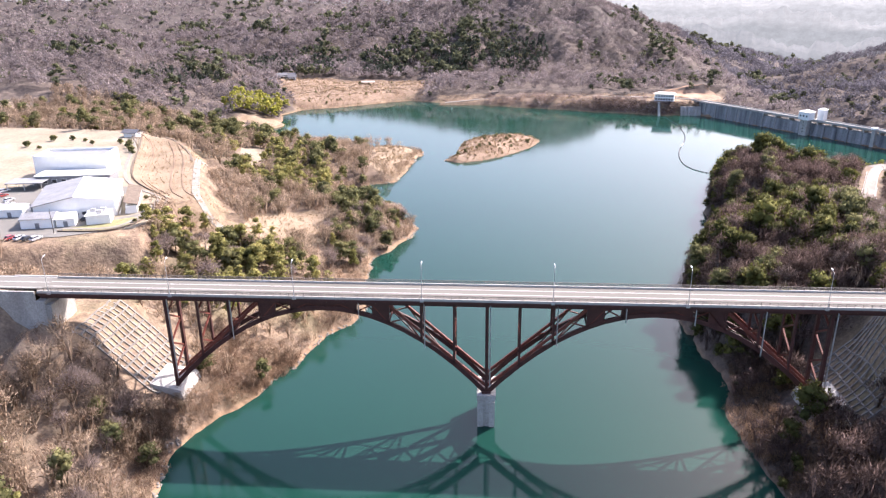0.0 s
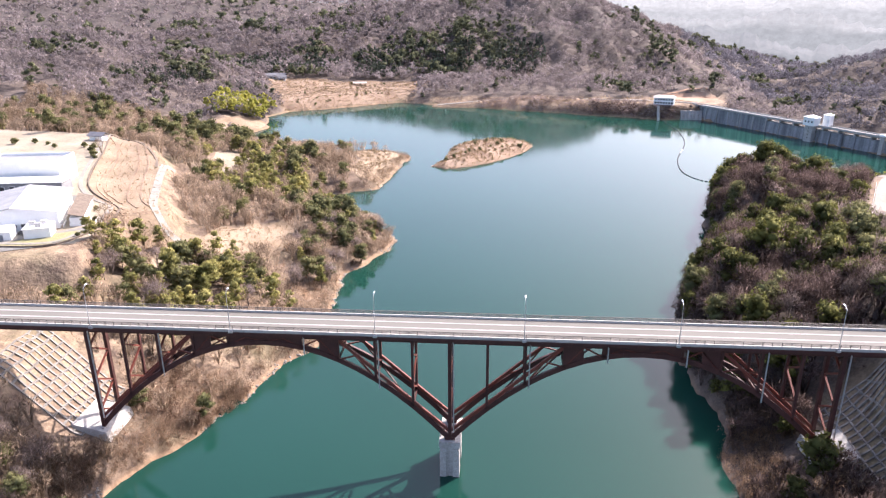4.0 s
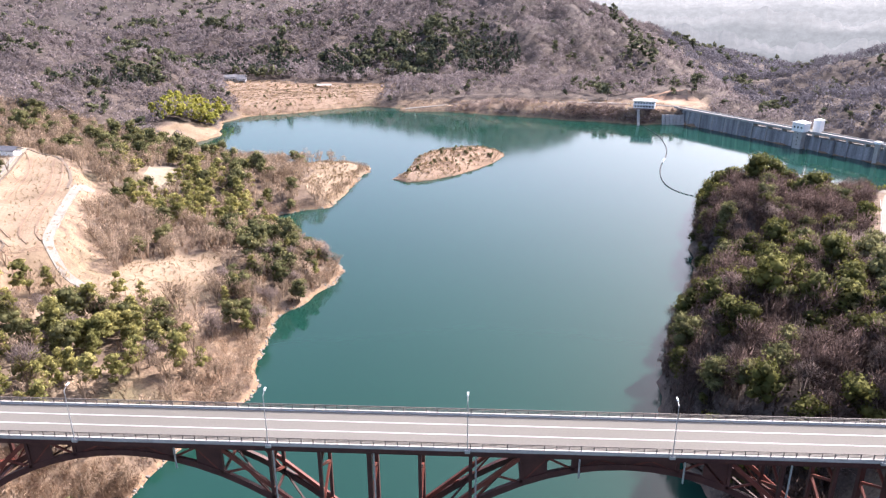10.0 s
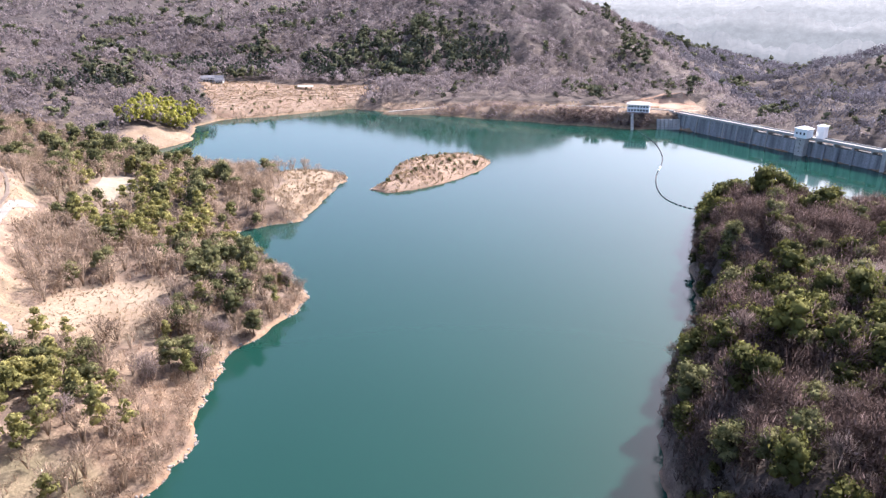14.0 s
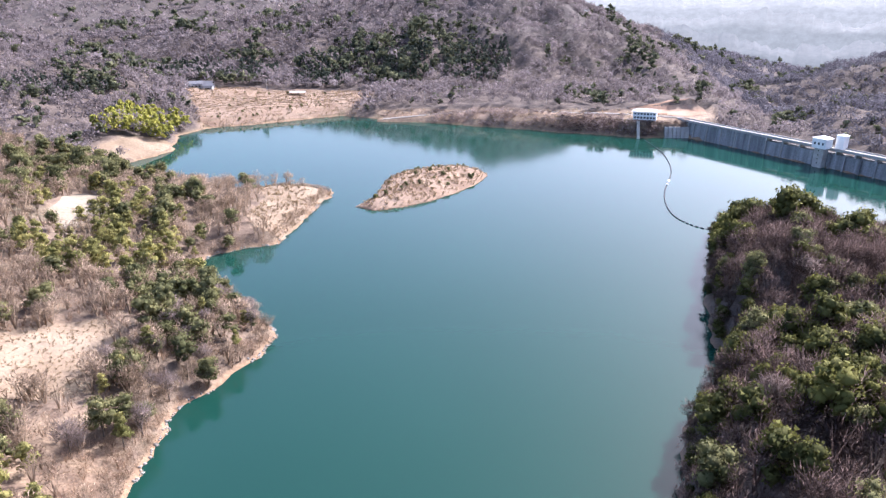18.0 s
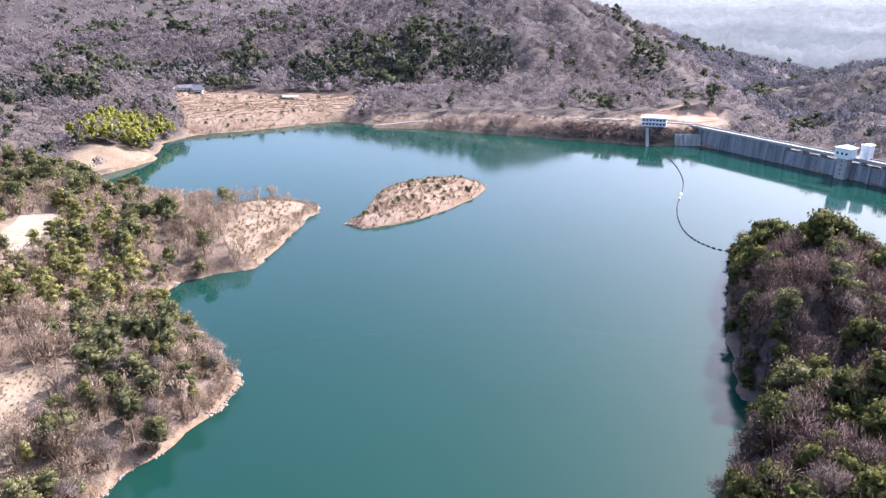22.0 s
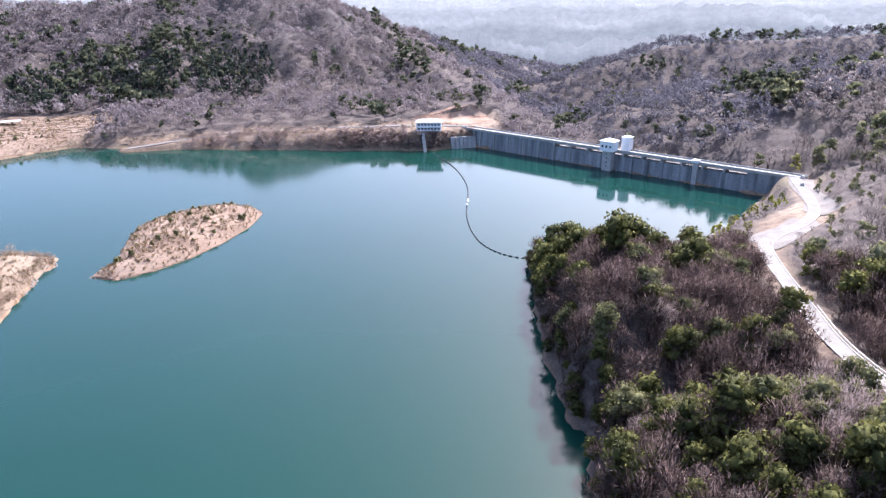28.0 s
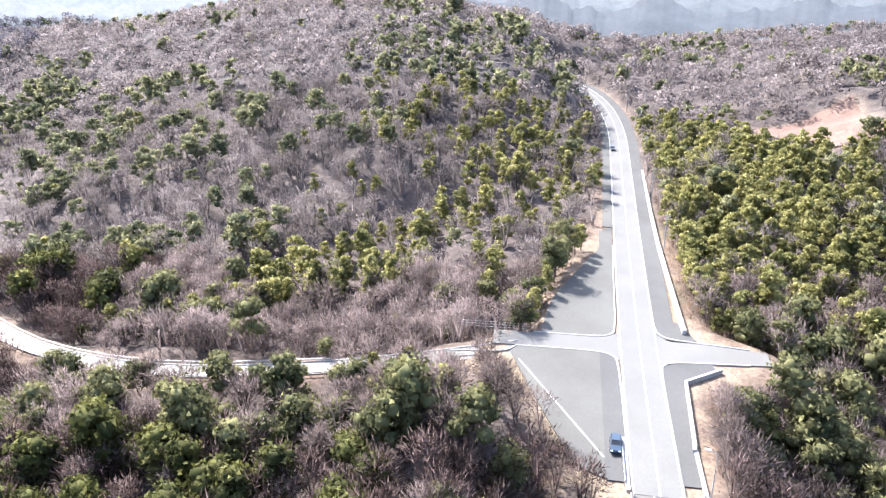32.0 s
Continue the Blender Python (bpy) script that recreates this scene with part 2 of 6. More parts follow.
STRAW_RED = straw_material("reddish_dry_grass", (0.165, 0.108, 0.072), (0.235, 0.162, 0.11), (0.29, 0.213, 0.152))
GREEN_LAWN = straw_material("thin_green_lawn", (0.19, 0.18, 0.085), (0.23, 0.215, 0.105), (0.26, 0.235, 0.13))
CUT_SLOPE = straw_material("cleared_slope", (0.13, 0.08, 0.058), (0.18, 0.115, 0.085), (0.23, 0.155, 0.115))
EARTH = straw_material("orange_earth", (0.26, 0.15, 0.09), (0.33, 0.21, 0.14), (0.38, 0.28, 0.2))
GLASS = simple("dark_window_glass", (0.03, 0.035, 0.04), (0.06, 0.065, 0.07), 0.5, 0.12, bump=0)
TILE_ROOF = simple("dark_roof_tile", (0.10, 0.10, 0.11), (0.17, 0.17, 0.18), 0.8, 0.6)
LATTICE = simple("weathered_lattice_concrete", (0.17, 0.155, 0.135), (0.29, 0.27, 0.24), 0.5, 0.9)
GRAVEL = simple("pale_gravel", (0.18, 0.158, 0.132), (0.24, 0.214, 0.184), 0.15, 0.95, fine=2.0)

# ---------------------------------------------------------------- mesh helpers


class MB:
    """Vertices and faces of one mesh in the making."""

    def __init__(self):
        self.v, self.f = [], []

    def quad(self, pts):
        n = len(self.v)
        self.v += [tuple(p) for p in pts]
        self.f.append(tuple(range(n, n + len(pts))))
        return self

    def hexa(self, low, high):
        """A block between two loops of four points."""
        n = len(self.v)
        self.v += [tuple(p) for p in low] + [tuple(p) for p in high]
        k = len(low)
        self.f.append(tuple(range(n + k - 1, n - 1, -1)))
        self.f.append(tuple(range(n + k, n + 2 * k)))
        for i in range(k):
            j = (i + 1) % k
            self.f.append((n + i, n + j, n + k + j, n + k + i))
        return self

    def box(self, x, y, z, sx, sy, sz, rz=0.0):
        """A block of that size, with the middle of its bottom at x, y, z."""
        c, s = math.cos(radians(rz)), math.sin(radians(rz))
        ring = [(x + a * c - b * s, y + a * s + b * c) for a, b in ((-sx / 2, -sy / 2), (sx / 2, -sy / 2), (sx / 2, sy / 2), (-sx / 2, sy / 2))]
        return self.hexa([(a, b, z) for a, b in ring], [(a, b, z + sz) for a, b in ring])

    def beam(self, p, q, w, h, up=(0, 0, 1)):
        """A straight bar from p to q, w wide and h high."""
        p, q = Vector(p), Vector(q)
        d = (q - p).normalized()
        up = Vector(up)
        if abs(d.dot(up)) > 0.98:
            up = Vector((1, 0, 0))
        r = d.cross(up).normalized() * (w / 2)
        u = r.cross(d).normalized() * (h / 2)
        return self.hexa([p - r - u, p + r - u, p + r + u, p - r + u], [q - r - u, q + r - u, q + r + u, q - r + u])

    def cyl(self, p, q, r0, r1=None, n=8):
        p, q = Vector(p), Vector(q)
        r1 = r0 if r1 is None else r1
        d = (q - p).normalized()
        a = d.orthogonal().normalized()
        b = d.cross(a)
        ring = [a * math.cos(t * math.tau / n) + b * math.sin(t * math.tau / n) for t in range(n)]
        return self.hexa([p + v * r0 for v in ring], [q + v * r1 for v in ring])

    def prism(self, outline, z0, z1):
        return self.hexa([(x, y, z0) for x, y in outline], [(x, y, z1) for x, y in outline])


def mesh_of(name, mb, mat, smooth=False):
    me = bpy.data.meshes.new(name)
    me.from_pydata(mb.v, [], mb.f)
    me.materials.append(mat)
    if smooth:
        me.shade_smooth()
    me.update()
    return me


def thing(name, label, category, at=(0, 0, 0), rz=0.0, group="", kind=""):
    ob = new(name)
    ob.matrix_basis = pose(*at, 0, 0, rz)
    return tagged(ob, label, category, group, kind)


def part(name, mb, mat, parent=None, label="", smooth=False):
    """One mesh object under a thing or a part; its points are given in the thing's own frame."""
    me = mb if isinstance(mb, bpy.types.Mesh) else mesh_of(name, mb, mat, smooth)
    ob = new(name, me)
    if parent is not None:
        ob.parent = parent
    return tagged(ob, label)


def solid(name, mb, mat, label, category, group="", kind="", smooth=False):
    return tagged(part(name, mb, mat, None, "", smooth), label, category, group, kind)


def np_mesh(name, verts, faces, mat, smooth=False, normals=None):
    """A mesh from arrays; all faces have the same number of corners."""
    me = bpy.data.meshes.new(name)
    k = faces.shape[1]
    me.vertices.add(len(verts))
    me.vertices.foreach_set("co", np.ascontiguousarray(verts, dtype=np.float32).ravel())
    me.loops.add(faces.size)
    me.loops.foreach_set("vertex_index", np.ascontiguousarray(faces, dtype=np.int32).ravel())
    me.polygons.add(len(faces))
    me.polygons.foreach_set("loop_start", np.arange(0, faces.size, k, dtype=np.int32))
    me.polygons.foreach_set("use_smooth", np.full(len(faces), smooth))
    me.materials.append(mat)
    me.update(calc_edges=True)
    if normals is not None:
        me.normals_split_custom_set_from_vertices(normals.astype(np.float32))
    return me


# ---------------------------------------------------------------- the lie of the land
LEFT_SHORE = [(-110, -700), (-100, -250), (-93, -130), (-80, -70), (-75, -38), (-81, -21), (-76, -8), (-64, 10), (-60, 33), (-47, 57), (-45, 70), (-50, 92), (-51, 117),
              (-45, 131), (-37, 148), (-37, 160), (-44, 173), (-66, 196), (-86, 214), (-82, 234), (-60, 248), (-56, 275), (-55, 297), (-50, 332)]
BAY_SHORE = [(-78, 342), (-101, 328), (-140, 334), (-175, 352), (-203, 384), (-188, 412), (-183, 430), (-190, 452), (-200, 482), (-190, 512), (-157, 529), (-122, 552),
             (-92, 573), (-49, 556), (-10, 541), (29, 526), (62, 516), (96, 502), (125, 494), (150, 484), (182, 487)]
RIGHT_SHORE = [(290, 322), (258, 299), (226, 278), (193, 258), (165, 266), (138, 274), (132, 258), (124, 236), (114, 206), (107, 178), (104, 152), (97, 136), (83, 116), (74, 90),
               (68, 68), (69, 42), (71, 18), (66, -2), (67, -19), (71, -32), (78, -70), (86, -130), (80, -250), (70, -700)]
ISLAND = [(34, 370), (27, 350), (16, 331), (2, 314), (-12, 303), (-24, 297), (-35, 304), (-29, 316), (-27, 330), (-26, 350), (-24, 366), (-14, 377), (0, 386), (18, 389), (29, 383)]
LAKE = LEFT_SHORE + BAY_SHORE + RIGHT_SHORE
# height that the land reaches away from the shore: x, y, height
RISE_LEFT = [(-130, 0, 31), (-150, 60, 33), (-185, 130, 33), (-240, 230, 33), (-320, 130, 33), (-170, 210, 31.5), (-150, 160, 31), (-105, 92, 29), (-85, 148, 17), (-76, 95, 15),
             (-102, 204, 10), (-125, 280, 13), (-72, 290, 5), (-190, 310, 16), (-112, -50, 22), (-128, -16, 27), (-160, -120, 40), (-260, 310, 32), (-330, 420, 55), (-300, 490, 38), (-225, 525, 8),
             (-245, 640, 13), (-145, 630, 8), (-60, 600, 9), (-420, 250, 38), (-420, 0, 40), (-260, 20, 36)]
RISE_RIGHT = [(40, 575, 10), (110, 550, 10), (165, 520, 11), (200, 560, 16), (130, 25, 37), (200, 0, 37), (300, -3, 38), (440, 3, 43), (112, 80, 27), (122, 105, 27), (138, 232, 15), (170, 236, 3.5), (182, 246, 2.5),
              (165, 245, 3.5), (192, 226, 8), (190, 190, 20), (116, 143, 4), (132, 141, 9), (118, 180, 23), (132, 205, 21), (108, 112, 24), (235, 262, 7), (300, 318, 12), (92, 62, 19), (86, 122, 8), (170, 110, 27), (145, -30, 36), (180, -70, 42), (260, -60, 46), (330, -160, 60),
              (120, -120, 34), (500, 60, 46), (260, 480, -24), (300, 540, -40), (345, 640, -46), (380, 430, -6), (420, 720, -46), (520, 860, -50), (400, 560, -8)]
# hills: middle, half-axes, turn in degrees, height
HILLS = [(-420, 560, 210, 170, 30, 45), (360, -140, 170, 110, 10, 16), (-260, 860, 260, 160, 10, 34)]
# ridges: lines of x, y, height, with the fall of the slope on both sides
RIDGES = [([(-470, 850, 40), (-344, 887, 54), (-277, 951, 64), (-170, 965, 86), (-60, 985, 112), (10, 965, 136), (60, 935, 122), (109, 896, 92), (164, 809, 57), (210, 717, 33), (231, 607, 14), (243, 510, 2)], 0.42),
          ([(470, 230, 120), (400, 170, 96), (330, 130, 68), (262, 108, 42)], 0.34),
          ([(304, 322, 10), (343, 312, 36), (390, 292, 70), (434, 281, 92), (470, 230, 122), (480, 170, 116), (472, 118, 84), (500, 62, 52)], 0.36),
          ([(330, 760, -8), (430, 800, 14), (560, 830, 36), (760, 760, 46), (900, 640, 48)], 0.42),
          ([(-1100, 700, 88), (-800, 1000, 96), (-500, 1200, 96), (-200, 1330, 76), (100, 1400, 50)], 0.2),
          ([(620, -40, 40), (760, -300, 54), (560, -420, 52)], 0.16)]
SERVICE_ROAD = [(296, 312, 12.4), (263, 258, 14), (240, 240, 15.5), (209, 226, 17), (196, 206, 18), (176, 167, 20.5), (163, 143, 22.5), (154, 117, 25.5), (149, 92, 29), (149, 62, 33), (152, 42, 35.5), (157, 24, 36.9)]
MAIN_ROAD = [(117, 1.4, 37.1), (163, 1.2, 37.0), (230, -0.3, 37.0), (300, -2, 38), (350, -3, 39), (396, 0.5, 41), (430, 8.5, 43), (470, 25, 45)]
LEFT_ROAD = [(-119, 1.5, 37.1), (-160, 2, 37.0), (-260, 6, 36.5), (-420, 20, 37)]
FAR_ROAD = [(-52, 549, 1.8), (-12, 553, 5), (29, 562, 7.5), (90, 542, 9.5), (151, 520, 11.5), (182, 500, 12.4)]
YARD = [(136, 493), (182, 491), (205, 505), (212, 545), (150, 546), (140, 516)]
TERRACE = [(-131, 92), (-122, 104), (-133, 132), (-148, 168), (-186, 225), (-205, 232), (-172, 152), (-160, 126)]
CAMPUS_PAD = [(-119, 50), (-122, 62), (-131, 92), (-160, 126), (-172, 152), (-208, 236), (-330, 250), (-330, 36), (-160, 37)]
CAMPUS = [(-122, 60), (-131, 92), (-160, 126), (-172, 152), (-208, 236), (-330, 250), (-330, 50), (-160, 48)]


def seg_dist(x, y, line, closed=False):
    """Distance to a line of points, and the third value along it where there is one."""
    best, val = np.full(x.shape, 1e9), np.zeros(x.shape)
    pts = list(line) + ([line[0]] if closed else [])
    for a, b in zip(pts, pts[1:]):
        dx, dy = b[0] - a[0], b[1] - a[1]
        t = np.clip(((x - a[0]) * dx + (y - a[1]) * dy) / (dx * dx + dy * dy), 0, 1)
        d = np.hypot(x - a[0] - t * dx, y - a[1] - t * dy)
        m = d < best
        best = np.where(m, d, best)
        if len(a) > 2:
            val = np.where(m, a[2] + t * (b[2] - a[2]), val)
    return best, val


def inside(x, y, ring):
    c = np.zeros(x.shape, bool)
    for (ax, ay), (bx, by) in zip(ring, ring[1:] + ring[:1]):
        cross = (ay > y) != (by > y)
        c ^= cross & (x < (bx - ax) * (y - ay) / ((by - ay) or 1e-9) + ax)
    return c


def wave(x, y, size, seed):
    """Smooth random relief of a given size, within about -1 to 1."""
    rng = np.random.RandomState(seed)
    z = np.zeros(x.shape)
    for k in range(7):
        a, p, f = rng.uniform(0, math.tau), rng.uniform(0, math.tau), rng.uniform(0.6, 1.7) * math.tau / size
        z += np.sin(f * (x * math.cos(a) + y * math.sin(a)) + p)
    return z / 3.2


def smooth01(t):
    t = np.clip(t, 0, 1)
    return t * t * (3 - 2 * t)


def land_distance(x, y):
    """Metres from the shore: positive on land, negative in the lake."""
    d = seg_dist(x, y, LAKE, True)[0]
    d = np.where(inside(x, y, LAKE), -d, d) + 1.3 * wave(x, y, 22, 40) + 0.7 * wave(x, y, 8, 41)
    i = seg_dist(x, y, ISLAND, True)[0]
    return np.maximum(d, np.where(inside(x, y, ISLAND), i, -i))


def height(x, y):
    x, y = np.asarray(x, float), np.asarray(y, float)
    d = land_distance(x, y)
    num, den = np.zeros(x.shape), np.zeros(x.shape)
    for px, py, pz in RISE_LEFT + RISE_RIGHT:
        w = 1 / ((x - px) ** 2 + (y - py) ** 2 + 150) ** 1.6
        num, den = num + w * pz, den + w
    rise = num / den
    out = np.hypot(x - 40, y - 250)
    rise += smooth01((out - 750) / 1300) * (-210 + 16 * wave(x, y, 900, 5))
    for hx, hy, a, b, turn, top in HILLS:
        c, s = math.cos(radians(turn)), math.sin(radians(turn))
        u, v = ((x - hx) * c + (y - hy) * s) / a, (-(x - hx) * s + (y - hy) * c) / b
        rr = np.clip(1 - u * u - v * v, 0, 1)
        rise += top * rr * rr * (1 + 0.25 * wave(x, y, 130, 3))
    folds = 0.55 * np.abs(wave(x, y, 170, 3)) + 0.3 * wave(x, y, 75, 6)
    for line, fall in RIDGES:
        up = np.full(x.shape, -1e3)
        for a, b in zip(line, line[1:]):
            e, v = seg_dist(x, y, [a, b])
            up = np.maximum(up, v + 3 - fall * np.sqrt(e * e + 100) - 13 * smooth01(e / 120) * folds)
        rise = 0.5 * (rise + up + np.sqrt((rise - up) ** 2 + 60))
    rise += np.clip(rise / 40, 0, 1.5) * 2.0 * wave(x, y, 60, 8)
    steep = 0.55 + 3.2 * smooth01((x - 20) / 40) * smooth01((170 - x) / 30) * smooth01((250 - y) / 60) * smooth01((y - 5) / 30) + 1.1 * smooth01((x - 10) / 40) * smooth01((y - 470) / 10)
    rise = np.where(inside(x, y, ISLAND), 5.0 + 1.2 * wave(x, y, 25, 4), rise)
    pos = np.maximum(rise, 0.5)
    z = np.where(d > 0, pos * (1 - np.exp(-np.maximum(d, 0) * steep / pos)) + np.minimum(rise, 0) * smooth01(d / 60), np.maximum(0.6 * d, -9))
    z += np.where(d > 4, 0.5, 0.0) * wave(x, y, 17, 2) + np.clip(d, 0, 3) * 0.12 * wave(x, y, 6, 9)
    # the banks under both ends of the bridge
    ax = np.abs(x)
    bank = np.interp(ax, [64, 70, 84, 91, 108, 118, 128], [-1, 1, 6.5, 9, 26.5, 27, 31])
    k = smooth01((34 - np.abs(y - 3)) / 20) * smooth01((128 - ax) / 8) * smooth01((d + 1) / 4) * (ax > 60)
    z = z + k * (bank + 0.5 * wave(x, y, 9, 14) - z)
    # levelled ground: fields, roads, the car park at the junction
    for ring, level, soft in ((TERRACE, 31.0, 12), (CAMPUS_PAD, 33.0, 7), (YARD, 11.3, 4)):
        e = seg_dist(x, y, ring, True)[0]
        k = np.where(inside(x, y, ring), 1.0, 1 - smooth01(e / soft))
        z = z + k * (level - z)
    for road, half, soft in ((SERVICE_ROAD, 3.6, 9), (MAIN_ROAD, 9.0, 12), ([(-133, 1.8, 37)] + LEFT_ROAD[1:], 6.5, 7), (FAR_ROAD, 3.5, 8)):
        e, level = seg_dist(x, y, road)
        k = 1 - smooth01((e - half) / soft)
        z = z + k * (level - 0.25 - z)
    e = seg_dist(x, y, JUNCTION, True)[0]
    k = np.where(inside(x, y, JUNCTION), 1.0, 1 - smooth01(e / 9))
    return z + k * (36.75 - z)


JUNCTION = [(119, 12), (124, 11.5), (150, 28), (160, 27), (164, 21), (212, 13), (230, 6), (230, -8), (170, -11), (162, -24), (152, -24), (146, -8), (119, -6)]


def axis(lo, hi, step, far_lo, far_hi):
    core = list(np.arange(lo, hi + 0.1, step))
    s, v, left = step, lo, []
    while v > far_lo:
        s *= 1.16
        v -= s
        left.append(v)
    s, v, right = step, hi, []
    while v < far_hi:
        s *= 1.16
        v += s
        right.append(v)
    return np.array(left[::-1] + core + right)


gx, gy = axis(-340, 480, 3.5, -4400, 4400), axis(-130, 760, 3.5, -1600, 4700)
GX, GY = np.meshgrid(gx, gy)
GZ = height(GX, GY)


def ground_z(x, y):
    """Height of the ground sheet itself at given places."""
    x, y = np.asarray(x, float), np.asarray(y, float)
    i = np.clip(np.searchsorted(gx, x) - 1, 0, len(gx) - 2)
    j = np.clip(np.searchsorted(gy, y) - 1, 0, len(gy) - 2)
    u, v = (x - gx[i]) / (gx[i + 1] - gx[i]), (y - gy[j]) / (gy[j + 1] - gy[j])
    return (GZ[j, i] * (1 - u) + GZ[j, i + 1] * u) * (1 - v) + (GZ[j + 1, i] * (1 - u) + GZ[j + 1, i + 1] * u) * v


def ground_at(x, y):
    return float(ground_z(x, y))


idx = np.arange(GX.size).reshape(GX.shape)
quads = np.stack([idx[:-1, :-1], idx[:-1, 1:], idx[1:, 1:], idx[1:, :-1]], -1).reshape(-1, 4)
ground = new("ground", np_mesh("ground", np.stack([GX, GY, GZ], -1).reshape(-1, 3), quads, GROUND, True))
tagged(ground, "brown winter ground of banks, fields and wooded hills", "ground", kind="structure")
wm = MB().quad([(-300, -700, 0), (330, -700, 0), (330, 300, 0), (300, 309, 0), (181, 491, 0), (170, 600, 0), (-300, 600, 0)])
tagged(new("water", mesh_of("water", wm, WATER)), "calm green lake water with a faint ripple", "water", kind="structure")


# Distant haze painted as emission over an almost black base colour.
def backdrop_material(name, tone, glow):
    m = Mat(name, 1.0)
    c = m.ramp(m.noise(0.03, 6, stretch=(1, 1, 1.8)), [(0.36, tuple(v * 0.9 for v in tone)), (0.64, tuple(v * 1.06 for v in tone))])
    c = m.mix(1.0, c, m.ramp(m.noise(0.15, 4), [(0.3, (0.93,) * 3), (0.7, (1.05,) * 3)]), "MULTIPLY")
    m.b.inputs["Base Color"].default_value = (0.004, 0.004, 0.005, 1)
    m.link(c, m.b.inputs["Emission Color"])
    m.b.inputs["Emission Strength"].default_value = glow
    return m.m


def backdrop(radius, base, rough, seed, tone, glow, depth):
    """A range of distant hills, its haze painted as glow: a long mound with an uneven crest."""
    az = np.radians(np.arange(-75, 150, 0.15))
    cx, cy = 30.0, 0.0
    crest = base(np.degrees(az)) + rough * (wave(az * radius, az * 0, 420, seed) + 0.45 * wave(az * radius, az * 0, 130, seed + 1) + 0.2 * wave(az * radius, az * 0, 40, seed + 2) + 0.1 * wave(az * radius, az * 0, 17, seed + 5)) 
    rings = []
    for off, drop in ((-depth, -330), (-depth * 0.45, None), (0, 0), (depth, -330)):
        z = np.full(az.shape, -330.0) if drop == -330 else crest if drop == 0 else base(np.degrees(az)) - 60 + 16 * wave(az * radius, az * 0, 260, seed + 3)
        rings.append(np.stack([cx + (radius + off) * np.sin(az), cy + (radius + off) * np.cos(az), z], -1))
    v = np.concatenate(rings)
    n = len(az)
    i = np.arange(n - 1)
    f = np.concatenate([np.stack([i + k * n, i + 1 + k * n, i + 1 + (k + 1) * n, i + (k + 1) * n], -1) for k in range(3)])
    ob = new("backdrop", np_mesh("backdrop", v, f, backdrop_material("haze_glow_range", tone, glow), True))
    return tagged(ob, "distant hills with their haze painted as a pale blue glow", "hills", kind="structure")


# Glow rises with distance to imitate haze; the 4600 ring is the white horizon.
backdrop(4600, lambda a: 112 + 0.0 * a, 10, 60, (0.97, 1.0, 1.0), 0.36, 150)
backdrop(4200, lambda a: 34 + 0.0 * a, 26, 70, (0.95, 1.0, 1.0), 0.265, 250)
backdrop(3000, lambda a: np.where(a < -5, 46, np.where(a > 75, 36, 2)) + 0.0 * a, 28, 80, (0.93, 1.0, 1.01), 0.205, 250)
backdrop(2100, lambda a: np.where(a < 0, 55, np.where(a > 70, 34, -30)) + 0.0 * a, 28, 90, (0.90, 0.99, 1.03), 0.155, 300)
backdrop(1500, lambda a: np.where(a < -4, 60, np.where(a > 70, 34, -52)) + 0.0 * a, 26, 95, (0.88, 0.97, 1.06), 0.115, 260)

# ---------------------------------------------------------------- the bridge
DECK, NEAR, FARE = 37.1, -5.0, 5.4
XL, XR = -119.0, 117.0
PANEL = 8.5


def low_chord(x):
    u = (abs(x) - 42.5) / 42.5
    return 9.6 + 24.0 * (1 - u * u)


def top_chord(x):
    u = abs(abs(x) - 42.5)
    return min(35.2, 35.2 - max(0.0, u - 17.0) * (23.2 / 25.5) - 0.0)


